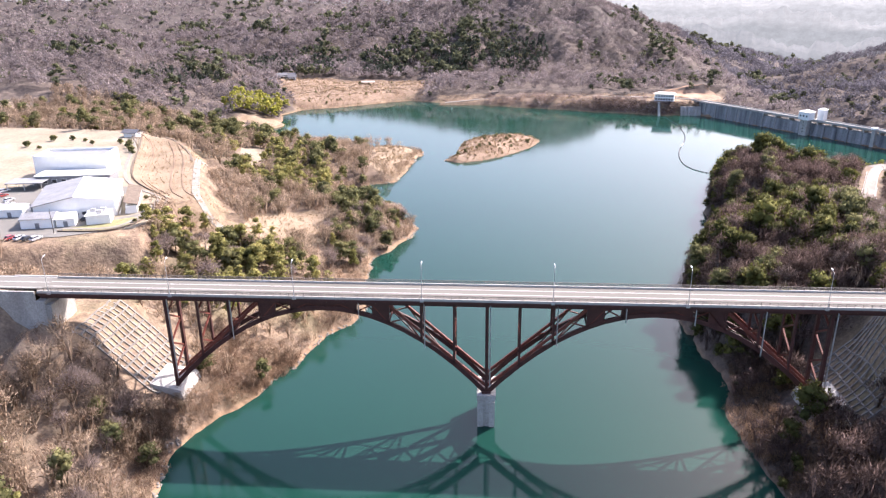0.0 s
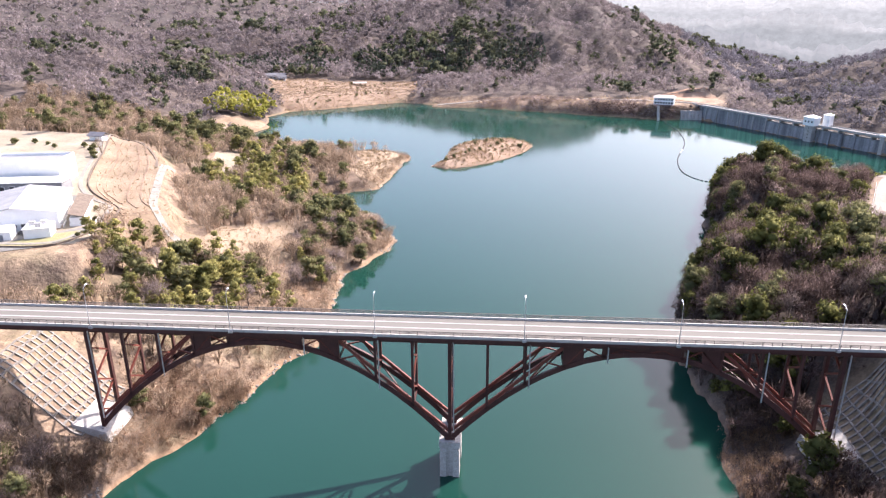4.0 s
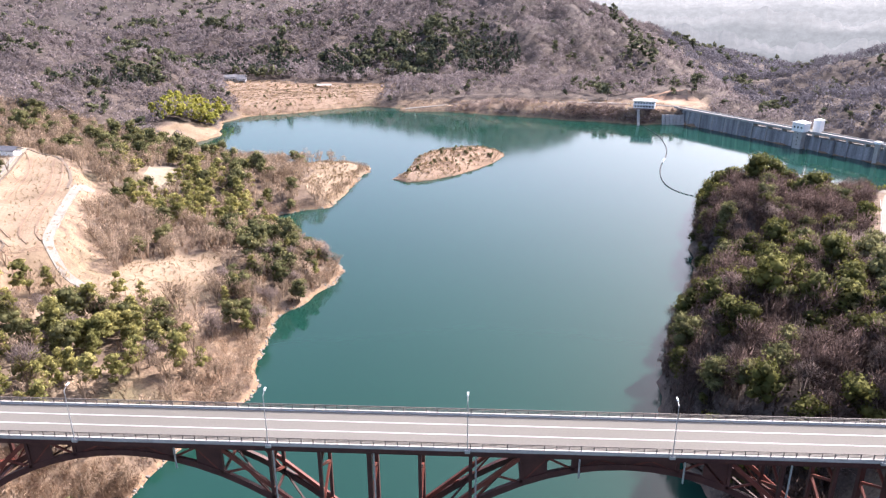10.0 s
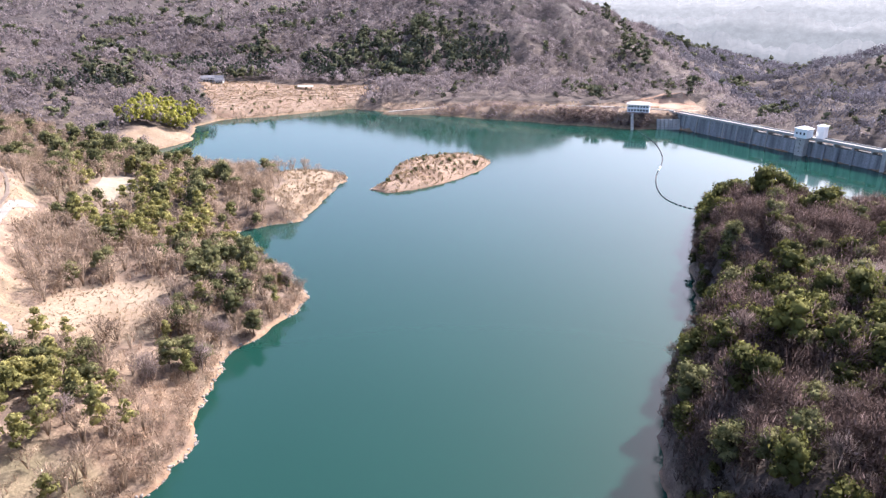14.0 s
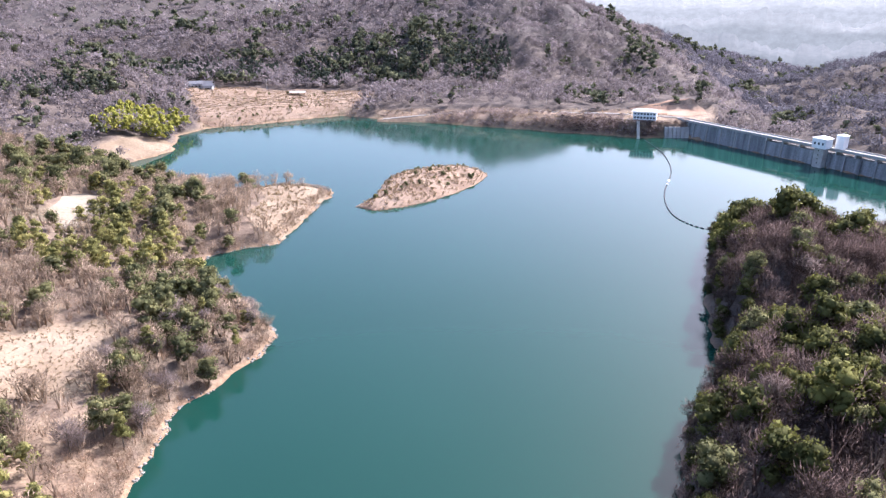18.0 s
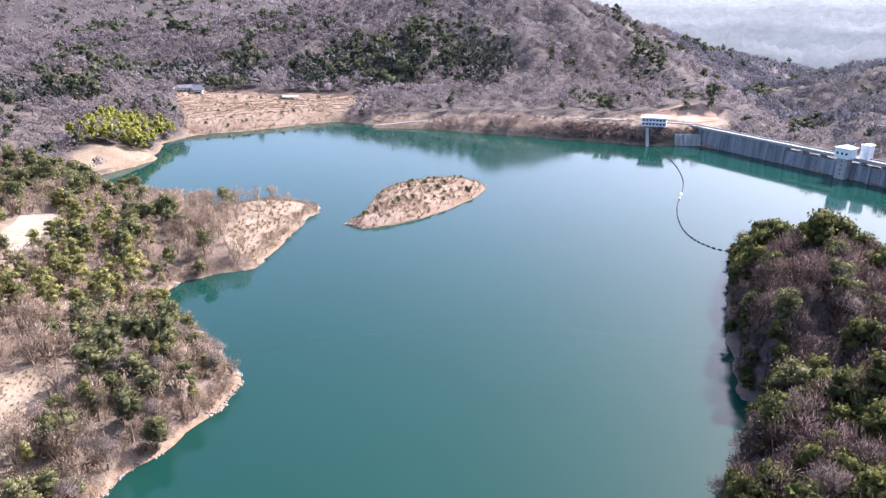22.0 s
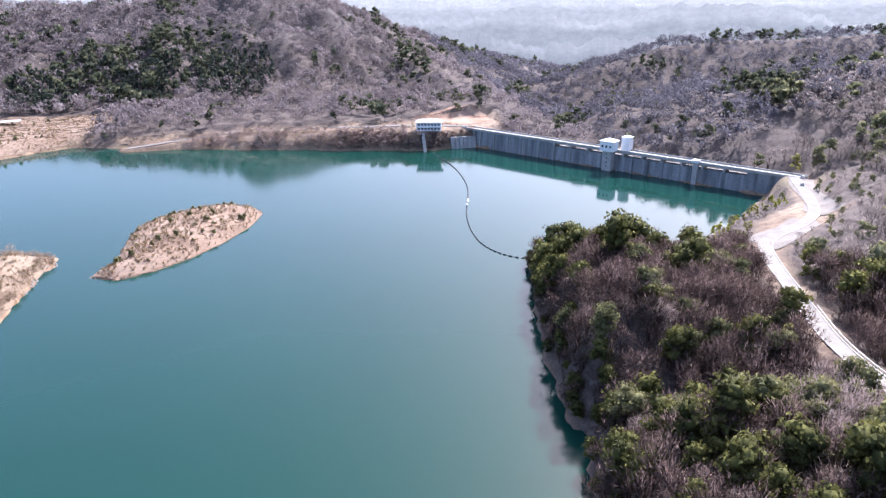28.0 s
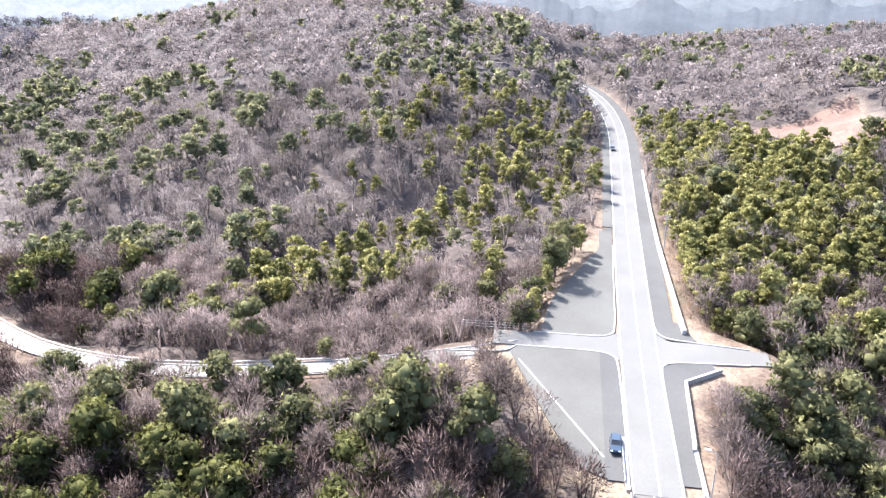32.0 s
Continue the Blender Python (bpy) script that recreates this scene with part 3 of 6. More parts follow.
def build_bridge():
    br = thing("arch_bridge", "long dark red steel deck arch bridge over the lake", "bridge")
    part("deck_slab", MB().box((XL + XR) / 2, (NEAR + FARE) / 2, DECK - 0.55, XR - XL, FARE - NEAR, 0.4), CONCRETE, br)
    part("roadway", MB().box((XL + XR) / 2, 2.1, DECK - 0.15, XR - XL, 6.5, 0.12), DECK_ROAD, br)
    part("walkway", MB().box((XL + XR) / 2, -3.05, DECK - 0.15, XR - XL, 3.4, 0.3), DECK_ROAD, br)
    for y in (5.0, 2.08, -0.85):
        part("road_line", MB().box((XL + XR) / 2, y, DECK - 0.03, XR - XL, 0.22, 0.012), LINE, br)
    for y in (NEAR + 0.2, FARE - 0.2, -1.45):
        h = 0.42 if y != -1.45 else 0.22
        part("kerb", MB().box((XL + XR) / 2, y, DECK - 0.15, XR - XL, 0.36 if h > 0.3 else 0.25, h), CONC_PALE, br, "pale concrete kerb")
    for y in (-3.6, 3.9):
        part("edge_girder", MB().box((XL + XR) / 2, y, DECK - 2.2, XR - XL, 0.5, 1.65), STEEL, br)
    part("side_plate", MB().box((XL + XR) / 2, NEAR + 0.05, DECK - 1.15, XR - XL, 0.12, 0.75), STEEL, br)
    part("side_plate", MB().box((XL + XR) / 2, FARE - 0.05, DECK - 1.15, XR - XL, 0.12, 0.75), STEEL, br)
    n = int((XR - XL) / 4.25)
    cross = mesh_of("cross_girder", MB().box(0, 0.2, DECK - 1.6, 0.3, 9.4, 1.0), STEEL)
    for i in range(0, n + 1):
        part("cross_girder", cross, None, br).location.x = XL + 1 + i * 4.25
    # rails along both edges
    post = mesh_of("rail_post", MB().box(0, 0, 0, 0.12, 0.12, 0.85), RAIL)
    for y in (NEAR + 0.2, FARE - 0.2):
        for z, s in ((0.30, 0.09), (0.58, 0.09), (0.86, 0.14)):
            part("rail_bar", MB().beam((XL, y, DECK + 0.27 + z), (XR, y, DECK + 0.27 + z), s, s), RAIL, br)
        for i in range(int((XR - XL) / 2.0) + 1):
            part("rail_post", post, None, br).location = (XL + i * 2.0, y, DECK + 0.27)
    # arch ribs: bottom chord, top chord, web, in two planes
    for y in (-3.4, 3.7):
        for s in (-1, 1):
            xs = [s * PANEL * k / 2 for k in range(0, 21)]
            for a, b in zip(xs, xs[1:]):
                part("bottom_chord", MB().beam((a, y, low_chord(a)), (b, y, low_chord(b)), 0.7, 1.15), STEEL, br)
                if top_chord((a + b) / 2) < 35.1:
                    part("top_chord", MB().beam((a, y, top_chord(a) - 0.25), (b, y, top_chord(b) - 0.25), 0.6, 0.7), STEEL_RED, br, "red steel chord")
            for k in range(1, 20):
                a, b = s * PANEL * k / 2, s * PANEL * (k + 1) / 2
                ta, tb, la, lb = top_chord(a) - 0.4, top_chord(b) - 0.4, low_chord(a), low_chord(b)
                if ta - la > 1.4 or tb - lb > 1.4:
                    if k % 2:
                        part("web_bar", MB().beam((a, y, ta), (b, y, lb), 0.3, 0.3), STEEL_RED, br)
                    else:
                        part("web_bar", MB().beam((a, y, la), (b, y, tb), 0.3, 0.3), STEEL_RED, br)
            # deep plate at the crown, with gaps between its stiffeners
            for k in range(6, 14):
                a, b = s * PANEL * k / 2, s * PANEL * (k + 1) / 2
                if k in (7, 12):
                    continue
                part("crown_plate", MB().hexa([(a, y - 0.15, low_chord(a)), (b, y - 0.15, low_chord(b)), (b, y + 0.15, low_chord(b)), (a, y + 0.15, low_chord(a))],
                           [(a, y - 0.15, 35.2), (b, y - 0.15, 35.2), (b, y + 0.15, 35.2), (a, y + 0.15, 35.2)]), STEEL, br)
    # spandrel columns and end towers, with cross bars
    for k in range(-10, 11):
        x = k * PANEL
        foot = low_chord(x) if abs(k) not in (10,) else 8.6
        if 35.0 - foot < 1.6:
            continue
        w = 1.0 if k in (0, 10, -10) else 0.7
        for y in (-3.4, 3.7):
            part("column", MB().beam((x, y, foot), (x, y, 35.1), w, w * 0.8), STEEL, br)
        z, flip = foot + 1.0, 0
        while z < 33.4:
            z2 = min(z + 4.2, 34.6)
            part("cross_brace", MB().beam((x, -3.4, z) if flip else (x, 3.7, z), (x, 3.7, z2) if flip else (x, -3.4, z2), 0.42, 0.42), STEEL_RED, br, "red steel bracing bar")
            z, flip = z2, 1 - flip
    for k in range(-9, 10):
        x = k * PANEL
        if abs(k) in (1, 2, 3, 7, 8, 9):
            part("tie_bar", MB().beam((x, -3.4, low_chord(x)), (x, 3.7, low_chord(x)), 0.4, 0.4), STEEL, br)
            part("tie_bar", MB().beam((x, -3.4, low_chord(x)), (x + PANEL * (1 if k > 0 else -1) * (1 if abs(k) < 5 else -1), 3.7, low_chord(abs(x) + PANEL * (1 if abs(k) < 5 else -1))), 0.3, 0.3), STEEL, br)
    # drain pipes down the near side
    for k in (-10, -8, -4, -2, 0, 2, 4, 6, 8, 10):
        x = k * PANEL + 0.9
        z = max(low_chord(x) - 1.2, 12) if abs(k) < 10 else 12
        part("drain_pipe", MB().cyl((x, -4.3, z), (x, -4.3, 36.3), 0.16, n=6), GALV, br, "pale galvanised drain pipe")
    # pier in the lake: two shafts and a crosshead
    pier = thing("bridge_pier", "grey concrete bridge pier standing in the lake", "pier")
    for y in (-3.4, 3.7):
        part("shaft", MB().box(0, y, -9, 4.6, 2.6, 17.2), CONCRETE, pier)
    part("web_wall", MB().box(0, 0.15, -9, 2.6, 5.0, 17.2), CONCRETE, pier)
    for x in (-1.55, 1.55):
        part("pilaster", MB().box(x, -4.85, -9, 1.5, 0.5, 16.6), CONC_PALE, pier)
    part("pier_cap", MB().box(0, 0.15, 8.2, 5.0, 10.4, 1.4), CONCRETE, pier)
    for y in (-3.4, 3.7):
        part("bearing", MB().box(0, y, 9.6, 2.4, 1.4, 0.7), STEEL, pier)
    for s in (-1, 1):
        f = thing("arch_footing", "pale concrete footing of the arch on the bank", "footing", group="arch footings")
        part("block", MB().hexa([(s * 81.5, -6.4, 1), (s * 93, -6.4, 4), (s * 93, 6.7, 4), (s * 81.5, 6.7, 1)], [(s * 83.5, -5.6, 8.6), (s * 92, -5.6, 10.6), (s * 92, 5.9, 10.6), (s * 83.5, 5.9, 8.6)]), CONC_PALE, f)
        for y in (-3.4, 3.7):
            part("plinth", MB().box(s * 86.3, y, 7.5, 3.4, 2.4, 1.6), CONCRETE, f)
    for s, x in ((-1, XL), (1, XR)):
        ab = thing("bridge_abutment", "grey concrete abutment at the end of the bridge", "abutment", group="abutments")
        part("front_wall", MB().box(x - s * 0.6, 0.2, 24, 2.4, 11.2, 10.6), CONCRETE, ab)
        part("bearing_shelf", MB().box(x - s * 2.2, 0.2, 24, 2.0, 10.4, 9.4), CONCRETE, ab)
        for y in (-5.2, 5.6):
            a, b = x + s * 0.6, x + s * 13
            part("wing_wall", MB().hexa([(a, y - 0.3, 24), (b, y - 0.3, 32), (b, y + 0.3, 32), (a, y + 0.3, 24)], [(a, y - 0.3, 37.3), (b, y - 0.3, 37.3), (b, y + 0.3, 37.3), (a, y + 0.3, 37.3)]), CONCRETE, ab)
    return br


build_bridge()


def build_lamps():
    lamp = thing("street_lamp", "slim grey street lamp on the bridge edge", "street lamp", group="bridge lamps")
    part("pole", MB().cyl((0, 0, 0), (0, 0, 9.4), 0.1, 0.06, 8), GALV, lamp)
    part("base_box", MB().box(0, 0, -0.5, 0.9, 0.5, 0.5), GALV, lamp)
    part("arm", MB().cyl((0, 0, 9.35), (0, 1.1, 9.85), 0.05, 0.045, 6), GALV, lamp)
    part("lamp_head", MB().hexa([(-0.16, 0.9, 9.78), (0.16, 0.9, 9.78), (0.13, 1.7, 9.88), (-0.13, 1.7, 9.88)], [(-0.12, 0.95, 9.98), (0.12, 0.95, 9.98), (0.1, 1.65, 10.0), (-0.1, 1.65, 10.0)]), WHITE, lamp, "white lamp head")
    lamp.matrix_basis = pose(-115.5, -5.15, DECK)
    for i in range(1, 8):
        copy_thing(lamp, pose(33.0 * (i - 3.5), -5.15, DECK))


build_lamps()

# ---------------------------------------------------------------- the dam
DAM_A, DAM_B = Vector((179, 494, 0)), Vector((298, 312, 0))


def build_dam():
    dam = thing("concrete_dam", "long grey streaked concrete gravity dam", "dam")
    d = (DAM_B - DAM_A).normalized()
    n = Vector((d.y, -d.x, 0))
    if n.dot(Vector((100, 200, 0)) - DAM_A) < 0:
        n = -n
    L = (DAM_B - DAM_A).length

    def at(s, o, z):
        p = DAM_A + d * s + n * o
        return (p.x, p.y, z)
    nb = 18
    for i in range(nb):
        a, b = L * i / nb + 0.06, L * (i + 1) / nb - 0.06
        top = 8.9 if 6 <= i <= 15 else 11
        part("dam_block", MB().hexa([at(a, 1.5, -12), at(b, 1.5, -12), at(b, -32, -45), at(a, -32, -45)], [at(a, 0, top), at(b, 0, top), at(b, -6, top), at(a, -6, top)]), CONC_DARK, dam)
        if i < 7:
            part("joint_rib", MB().hexa([at(b - 0.3, 1.9, -3), at(b + 0.3, 1.9, -3), at(b + 0.3, 0, -3), at(b - 0.3, 0, -3)], [at(b - 0.3, 0.4, top), at(b + 0.3, 0.4, top), at(b + 0.3, -0.2, top), at(b - 0.3, -0.2, top)]), CONCRETE, dam)
        if top < 11:
            for k in (0.0,):
                c = a + (b - a) * k
                part("crest_pier", MB().hexa([at(c - 0.5, 0.8, top), at(c + 0.5, 0.8, top), at(c + 0.5, -6, top), at(c - 0.5, -6, top)], [at(c - 0.5, 0.8, 11), at(c + 0.5, 0.8, 11), at(c + 0.5, -6, 11), at(c - 0.5, -6, 11)]), CONC_PALE, dam)
    for s0 in (118.0, 127.0, 137.0, 146.0):
        part("gate_guide", MB().hexa([at(s0 - 0.5, 2.6, -4), at(s0 + 0.5, 2.6, -4), at(s0 + 0.5, 0.5, -4), at(s0 - 0.5, 0.5, -4)], [at(s0 - 0.5, 1.4, 9.5), at(s0 + 0.5, 1.4, 9.5), at(s0 + 0.5, 0.2, 9.5), at(s0 - 0.5, 0.2, 9.5)]), CONC_DARK, dam)
    part("crest_road", MB().hexa([at(-4, 0.6, 11), at(L + 4, 0.6, 11), at(L + 4, -6.4, 11), at(-4, -6.4, 11)], [at(-4, 0.6, 11.8), at(L + 4, 0.6, 11.8), at(L + 4, -6.4, 11.8), at(-4, -6.4, 11.8)]), CONCRETE, dam)
    for o in (0.45, -6.2):
        part("parapet", MB().hexa([at(-4, o + .15, 11.8), at(L + 4, o + .15, 11.8), at(L + 4, o - .15, 11.8), at(-4, o - .15, 11.8)], [at(-4, o + .15, 12.6), at(L + 4, o + .15, 12.6), at(L + 4, o - .15, 12.6), at(-4, o - .15, 12.6)]), CONC_PALE, dam)
    tower = thing("intake_tower", "white intake tower with a pyramid roof on the dam", "tower")
    s = (Vector((236, 397, 0)) - DAM_A).dot(d)
    part("shaft", MB().hexa([at(s - 3, 5, -12), at(s + 3, 5, -12), at(s + 3, -0.2, -12), at(s - 3, -0.2, -12)], [at(s - 3, 5, 12), at(s + 3, 5, 12), at(s + 3, -0.2, 12), at(s - 3, -0.2, 12)]), CONC_PALE, tower)
    part("cabin", MB().hexa([at(s - 4.4, 6, 12), at(s + 4.4, 6, 12), at(s + 4.4, -1, 12), at(s - 4.4, -1, 12)], [at(s - 4.4, 6, 18), at(s + 4.4, 6, 18), at(s + 4.4, -1, 18), at(s - 4.4, -1, 18)]), WHITE, tower)
    part("roof", MB().hexa([at(s - 5, 6.6, 18), at(s + 5, 6.6, 18), at(s + 5, -1.6, 18), at(s - 5, -1.6, 18)], [at(s - 0.3, 2.8, 19.6), at(s + 0.3, 2.8, 19.6), at(s + 0.3, 2.2, 19.6), at(s - 0.3, 2.2, 19.6)]), WHITE, tower)
    house = thing("hoist_house", "small white hoist house on the dam crest", "building")
    part("cabin", MB().hexa([at(s + 5, -3, 11.8), at(s + 10, -3, 11.8), at(s + 10, -8, 11.8), at(s + 5, -8, 11.8)], [at(s + 5, -3, 20), at(s + 10, -3, 20), at(s + 10, -8, 20), at(s + 5, -8, 20)]), WHITE, house)
    for k in (-2.6, 0, 2.6):
        part("window", MB().hexa([at(s + k - 0.6, 6.02, 14.2), at(s + k + 0.6, 6.02, 14.2), at(s + k + 0.6, 5.9, 14.2), at(s + k - 0.6, 5.9, 14.2)], [at(s + k - 0.6, 6.02, 15.6), at(s + k + 0.6, 6.02, 15.6), at(s + k + 0.6, 5.9, 15.6), at(s + k - 0.6, 5.9, 15.6)]), GLASS, tower, "small dark window")
    for z in (2.5, 5, 7.5, 10):
        part("slot", MB().hexa([at(s - 0.35, 5.02, z), at(s + 0.35, 5.02, z), at(s + 0.35, 4.9, z), at(s - 0.35, 4.9, z)], [at(s - 0.35, 5.02, z + 0.8), at(s + 0.35, 5.02, z + 0.8), at(s + 0.35, 4.9, z + 0.8), at(s - 0.35, 4.9, z + 0.8)]), GLASS, tower, "dark slot in the shaft")
    part("roof", MB().hexa([at(s + 4.6, -2.6, 20), at(s + 10.4, -2.6, 20), at(s + 10.4, -8.4, 20), at(s + 4.6, -8.4, 20)], [at(s + 7.2, -5.2, 21), at(s + 7.8, -5.2, 21), at(s + 7.8, -5.8, 21), at(s + 7.2, -5.8, 21)]), WHITE, house)
    s2 = (Vector((268, 354, 0)) - DAM_A).dot(d)
    col = thing("gauge_tower", "slim pale concrete tower on the face of the dam", "tower")
    part("shaft", MB().hexa([at(s2 - 1.3, 3, -8), at(s2 + 1.3, 3, -8), at(s2 + 1.3, 0.3, -8), at(s2 - 1.3, 0.3, -8)], [at(s2 - 1.3, 3, 12.6), at(s2 + 1.3, 3, 12.6), at(s2 + 1.3, 0.3, 12.6), at(s2 - 1.3, 0.3, 12.6)]), CONC_PALE, col)
    part("cap", MB().hexa([at(s2 - 1.9, 3.6, 12.6), at(s2 + 1.9, 3.6, 12.6), at(s2 + 1.9, 0, 12.6), at(s2 - 1.9, 0, 12.6)], [at(s2 - 1.9, 3.6, 14), at(s2 + 1.9, 3.6, 14), at(s2 + 1.9, 0, 14), at(s2 - 1.9, 0, 14)]), WHITE, col)
    return at, L, s


dam_at, DAM_L, TOWER_S = build_dam()

# ---------------------------------------------------------------- trees


def tri_soup(a, b, c, nrm):
    """Single triangles, each with the direction in which its part of the crown faces."""
    v = np.stack([a, b, c], 1).reshape(-1, 3)
    nrm = nrm / (np.linalg.norm(nrm, axis=1, keepdims=True) + 1e-6)
    return v, np.arange(len(v)).reshape(-1, 3), np.repeat(nrm, 3, axis=0)


def bare_crown(n, tall, wide, rng, thick=0.05, limbs=8):
    """Twigs of a leafless crown: fine blades that spread from the middle of a dome, over a few long limbs."""
    v = rng.normal(0, 1, (n, 3))
    v /= np.linalg.norm(v, axis=1, keepdims=True)
    v[:, 2] = np.where(v[:, 2] < -0.35, -v[:, 2] * 0.7, v[:, 2])
    lump = 1 + 0.22 * np.sin(3.1 * np.arctan2(v[:, 1], v[:, 0]) + rng.rand() * 6) * np.sqrt(np.clip(1 - v[:, 2] ** 2, 0, 1)) + 0.12 * np.sin(7 * v[:, 2] + rng.rand() * 6)
    r = (rng.uniform(0.12, 1, n) ** 0.5) * lump * 0.86
    base = np.stack([v[:, 0] * r * wide, v[:, 1] * r * wide, tall * 0.55 + v[:, 2] * r * tall * 0.38], -1)
    dirn = v * rng.uniform(0.4, 0.9, (n, 1)) + np.array([0, 0, 1.0]) * rng.uniform(0.1, 0.7, (n, 1)) + rng.normal(0, 0.33, (n, 3))
    dirn /= np.linalg.norm(dirn, axis=1, keepdims=True)
    ln = tall * rng.uniform(0.06, 0.14, (n, 1))
    w = thick * rng.uniform(0.6, 1.5, (n, 1))
    ang = np.arange(limbs) * 2.4 + rng.rand(limbs)
    lean = rng.uniform(0.25, 0.75, limbs)
    top = np.stack([np.cos(ang) * wide * lean, np.sin(ang) * wide * lean, tall * rng.uniform(0.62, 0.92, limbs)], -1)
    foot = np.stack([np.cos(ang) * 0.1, np.sin(ang) * 0.1, tall * rng.uniform(-0.04, 0.3, limbs)], -1)
    tip = np.concatenate([base + dirn * ln, top])
    base, w = np.concatenate([base, foot]), np.concatenate([w, np.full((limbs, 1), max(thick * 1.8, 0.07))])
    along_ = tip - base
    side = np.cross(along_, rng.normal(0, 1, along_.shape))
    side /= np.linalg.norm(side, axis=1, keepdims=True) + 1e-6
    face = (tip - np.array([0, 0, 0.45 * tall])) / np.array([wide, wide, 0.45 * tall]) + rng.normal(0, 0.35, tip.shape)
    return tri_soup(base - side * w, base + side * w, tip, face)


PHI = (1 + 5 ** 0.5) / 2
ICO_V = np.array([p for a in (-1, 1) for b in (-PHI, PHI) for p in ((0, a, b), (a, b, 0), (b, 0, a))]) / math.hypot(1, PHI)
ICO_F = np.array([f for f in itertools.combinations(range(12), 3) if all(np.linalg.norm(ICO_V[i] - ICO_V[j]) < 1.1 for i, j in itertools.combinations(f, 2))])
ICO_F = np.array([f if np.dot(np.cross(ICO_V[f[1]] - ICO_V[f[0]], ICO_V[f[2]] - ICO_V[f[0]]), ICO_V[f[0]]) > 0 else f[::-1] for f in ICO_F])


OCT_V = np.array([(1, 0, 0), (0, 1, 0), (-1, 0, 0), (0, -1, 0), (0, 0, 1), (0, 0, -1)], float)
OCT_F = np.array([(0, 1, 4), (1, 2, 4), (2, 3, 4), (3, 0, 4), (1, 0, 5), (2, 1, 5), (3, 2, 5), (0, 3, 5)])


def leaf_crown(n, tall, wide, rng, size=0.5, low=0.2, lobes=9, cone=0.0, core=0.66, far=False):
    """Leaf clumps over several lobes of a crown, each lobe closed by an uneven inner mass of leaves."""
    la = np.arange(lobes) * 2.4 + rng.rand(lobes)
    lz = low + (1 - low) * (0.12 + 0.74 * (np.arange(lobes) + rng.rand(lobes)) / lobes)
    lr = wide * 0.62 * np.sqrt(rng.uniform(0.25, 1, lobes)) * (1 - (0.45 + 0.55 * cone) * np.clip((lz - low) / (1 - low), 0, 1) ** (2 - cone))
    lc = np.stack([lr * np.cos(la), lr * np.sin(la), lz * tall], -1)
    lc[0] = (0, 0, tall * 0.82)
    ls = wide * rng.uniform(0.36, 0.56, lobes) * (1 - 0.6 * cone * (lc[:, 2] / tall))
    k = rng.randint(0, lobes, n)
    v = rng.normal(0, 1, (n, 3))
    v /= np.linalg.norm(v, axis=1, keepdims=True)
    v[:, 2] = np.where(v[:, 2] < -0.3, -v[:, 2] * 0.6, v[:, 2])
    c = lc[k] + v * ls[k][:, None] * rng.uniform(0.6, 1.16, (n, 1)) ** 0.8 * np.array([1, 1, 0.8])
    nrm = v + rng.normal(0, 0.7, (n, 3))
    nrm /= np.linalg.norm(nrm, axis=1, keepdims=True)
    t = np.cross(nrm, rng.normal(0, 1, (n, 3)))
    t /= np.linalg.norm(t, axis=1, keepdims=True)
    b = np.cross(nrm, t)
    s = size * rng.uniform(0.6, 1.4, (n, 1))
    leaves = tri_soup(c - t * s - b * s * 0.5, c + t * s - b * s * 0.5, c + b * s, v + rng.normal(0, 0.45, (n, 3)))
    if not core:
        return leaves
    bv, bf = (OCT_V, OCT_F) if far else (ICO_V, ICO_F)
    cv = (lc[:, None] + bv[None] * (ls * core)[:, None, None] * rng.uniform(0.6, 1.25, (lobes, len(bv), 1)) * np.array([1, 1, 0.8])).reshape(-1, 3)
    cf = (bf[None] + (np.arange(lobes) * len(bv))[:, None, None]).reshape(-1, 3)
    return np.concatenate([leaves[0], cv]), np.concatenate([leaves[1], cf + len(leaves[0])]), np.concatenate([leaves[2], np.tile(bv, (lobes, 1))])


def dome_crown(shell, blades, tall, wide, rng, size, thick):
    """A leafless crown seen from afar: a soft dome of twig tufts with thin blades over it."""
    a = leaf_crown(shell, tall, wide, rng, size, 0.3, 6, core=0)
    b = bare_crown(blades, tall * 1.02, wide, rng, thick, 0)
    face = np.concatenate([a[2], b[2]]) * 0.45 + np.array([0, 0, 0.75])
    return np.concatenate([a[0], b[0]]), np.concatenate([a[1], b[1] + len(a[0])]), face / np.linalg.norm(face, axis=1, keepdims=True)


def trunk_mesh(tall, r, rng, limbs=6, spread=0.35):
    m = MB()
    m.cyl((0, 0, -0.6), (0.1, 0.05, tall * 0.42), r, r * 0.6, 6)
    m.cyl((0.1, 0.05, tall * 0.42), (0.0, 0.15, tall * 0.85), r * 0.6, r * 0.15, 5)
    for i in range(limbs):
        a = i * 2.4 + rng.rand()
        z = tall * rng.uniform(0.3, 0.55)
        l = tall * spread * rng.uniform(0.7, 1.2)
        m.cyl((0.05, 0.03, z), (math.cos(a) * l * 0.8, math.sin(a) * l * 0.8, z + l), r * 0.4, r * 0.08, 4)
    return m


def soup_mesh(name, vf, mat):
    return np_mesh(name, vf[0], vf[1], mat, True, vf[2])


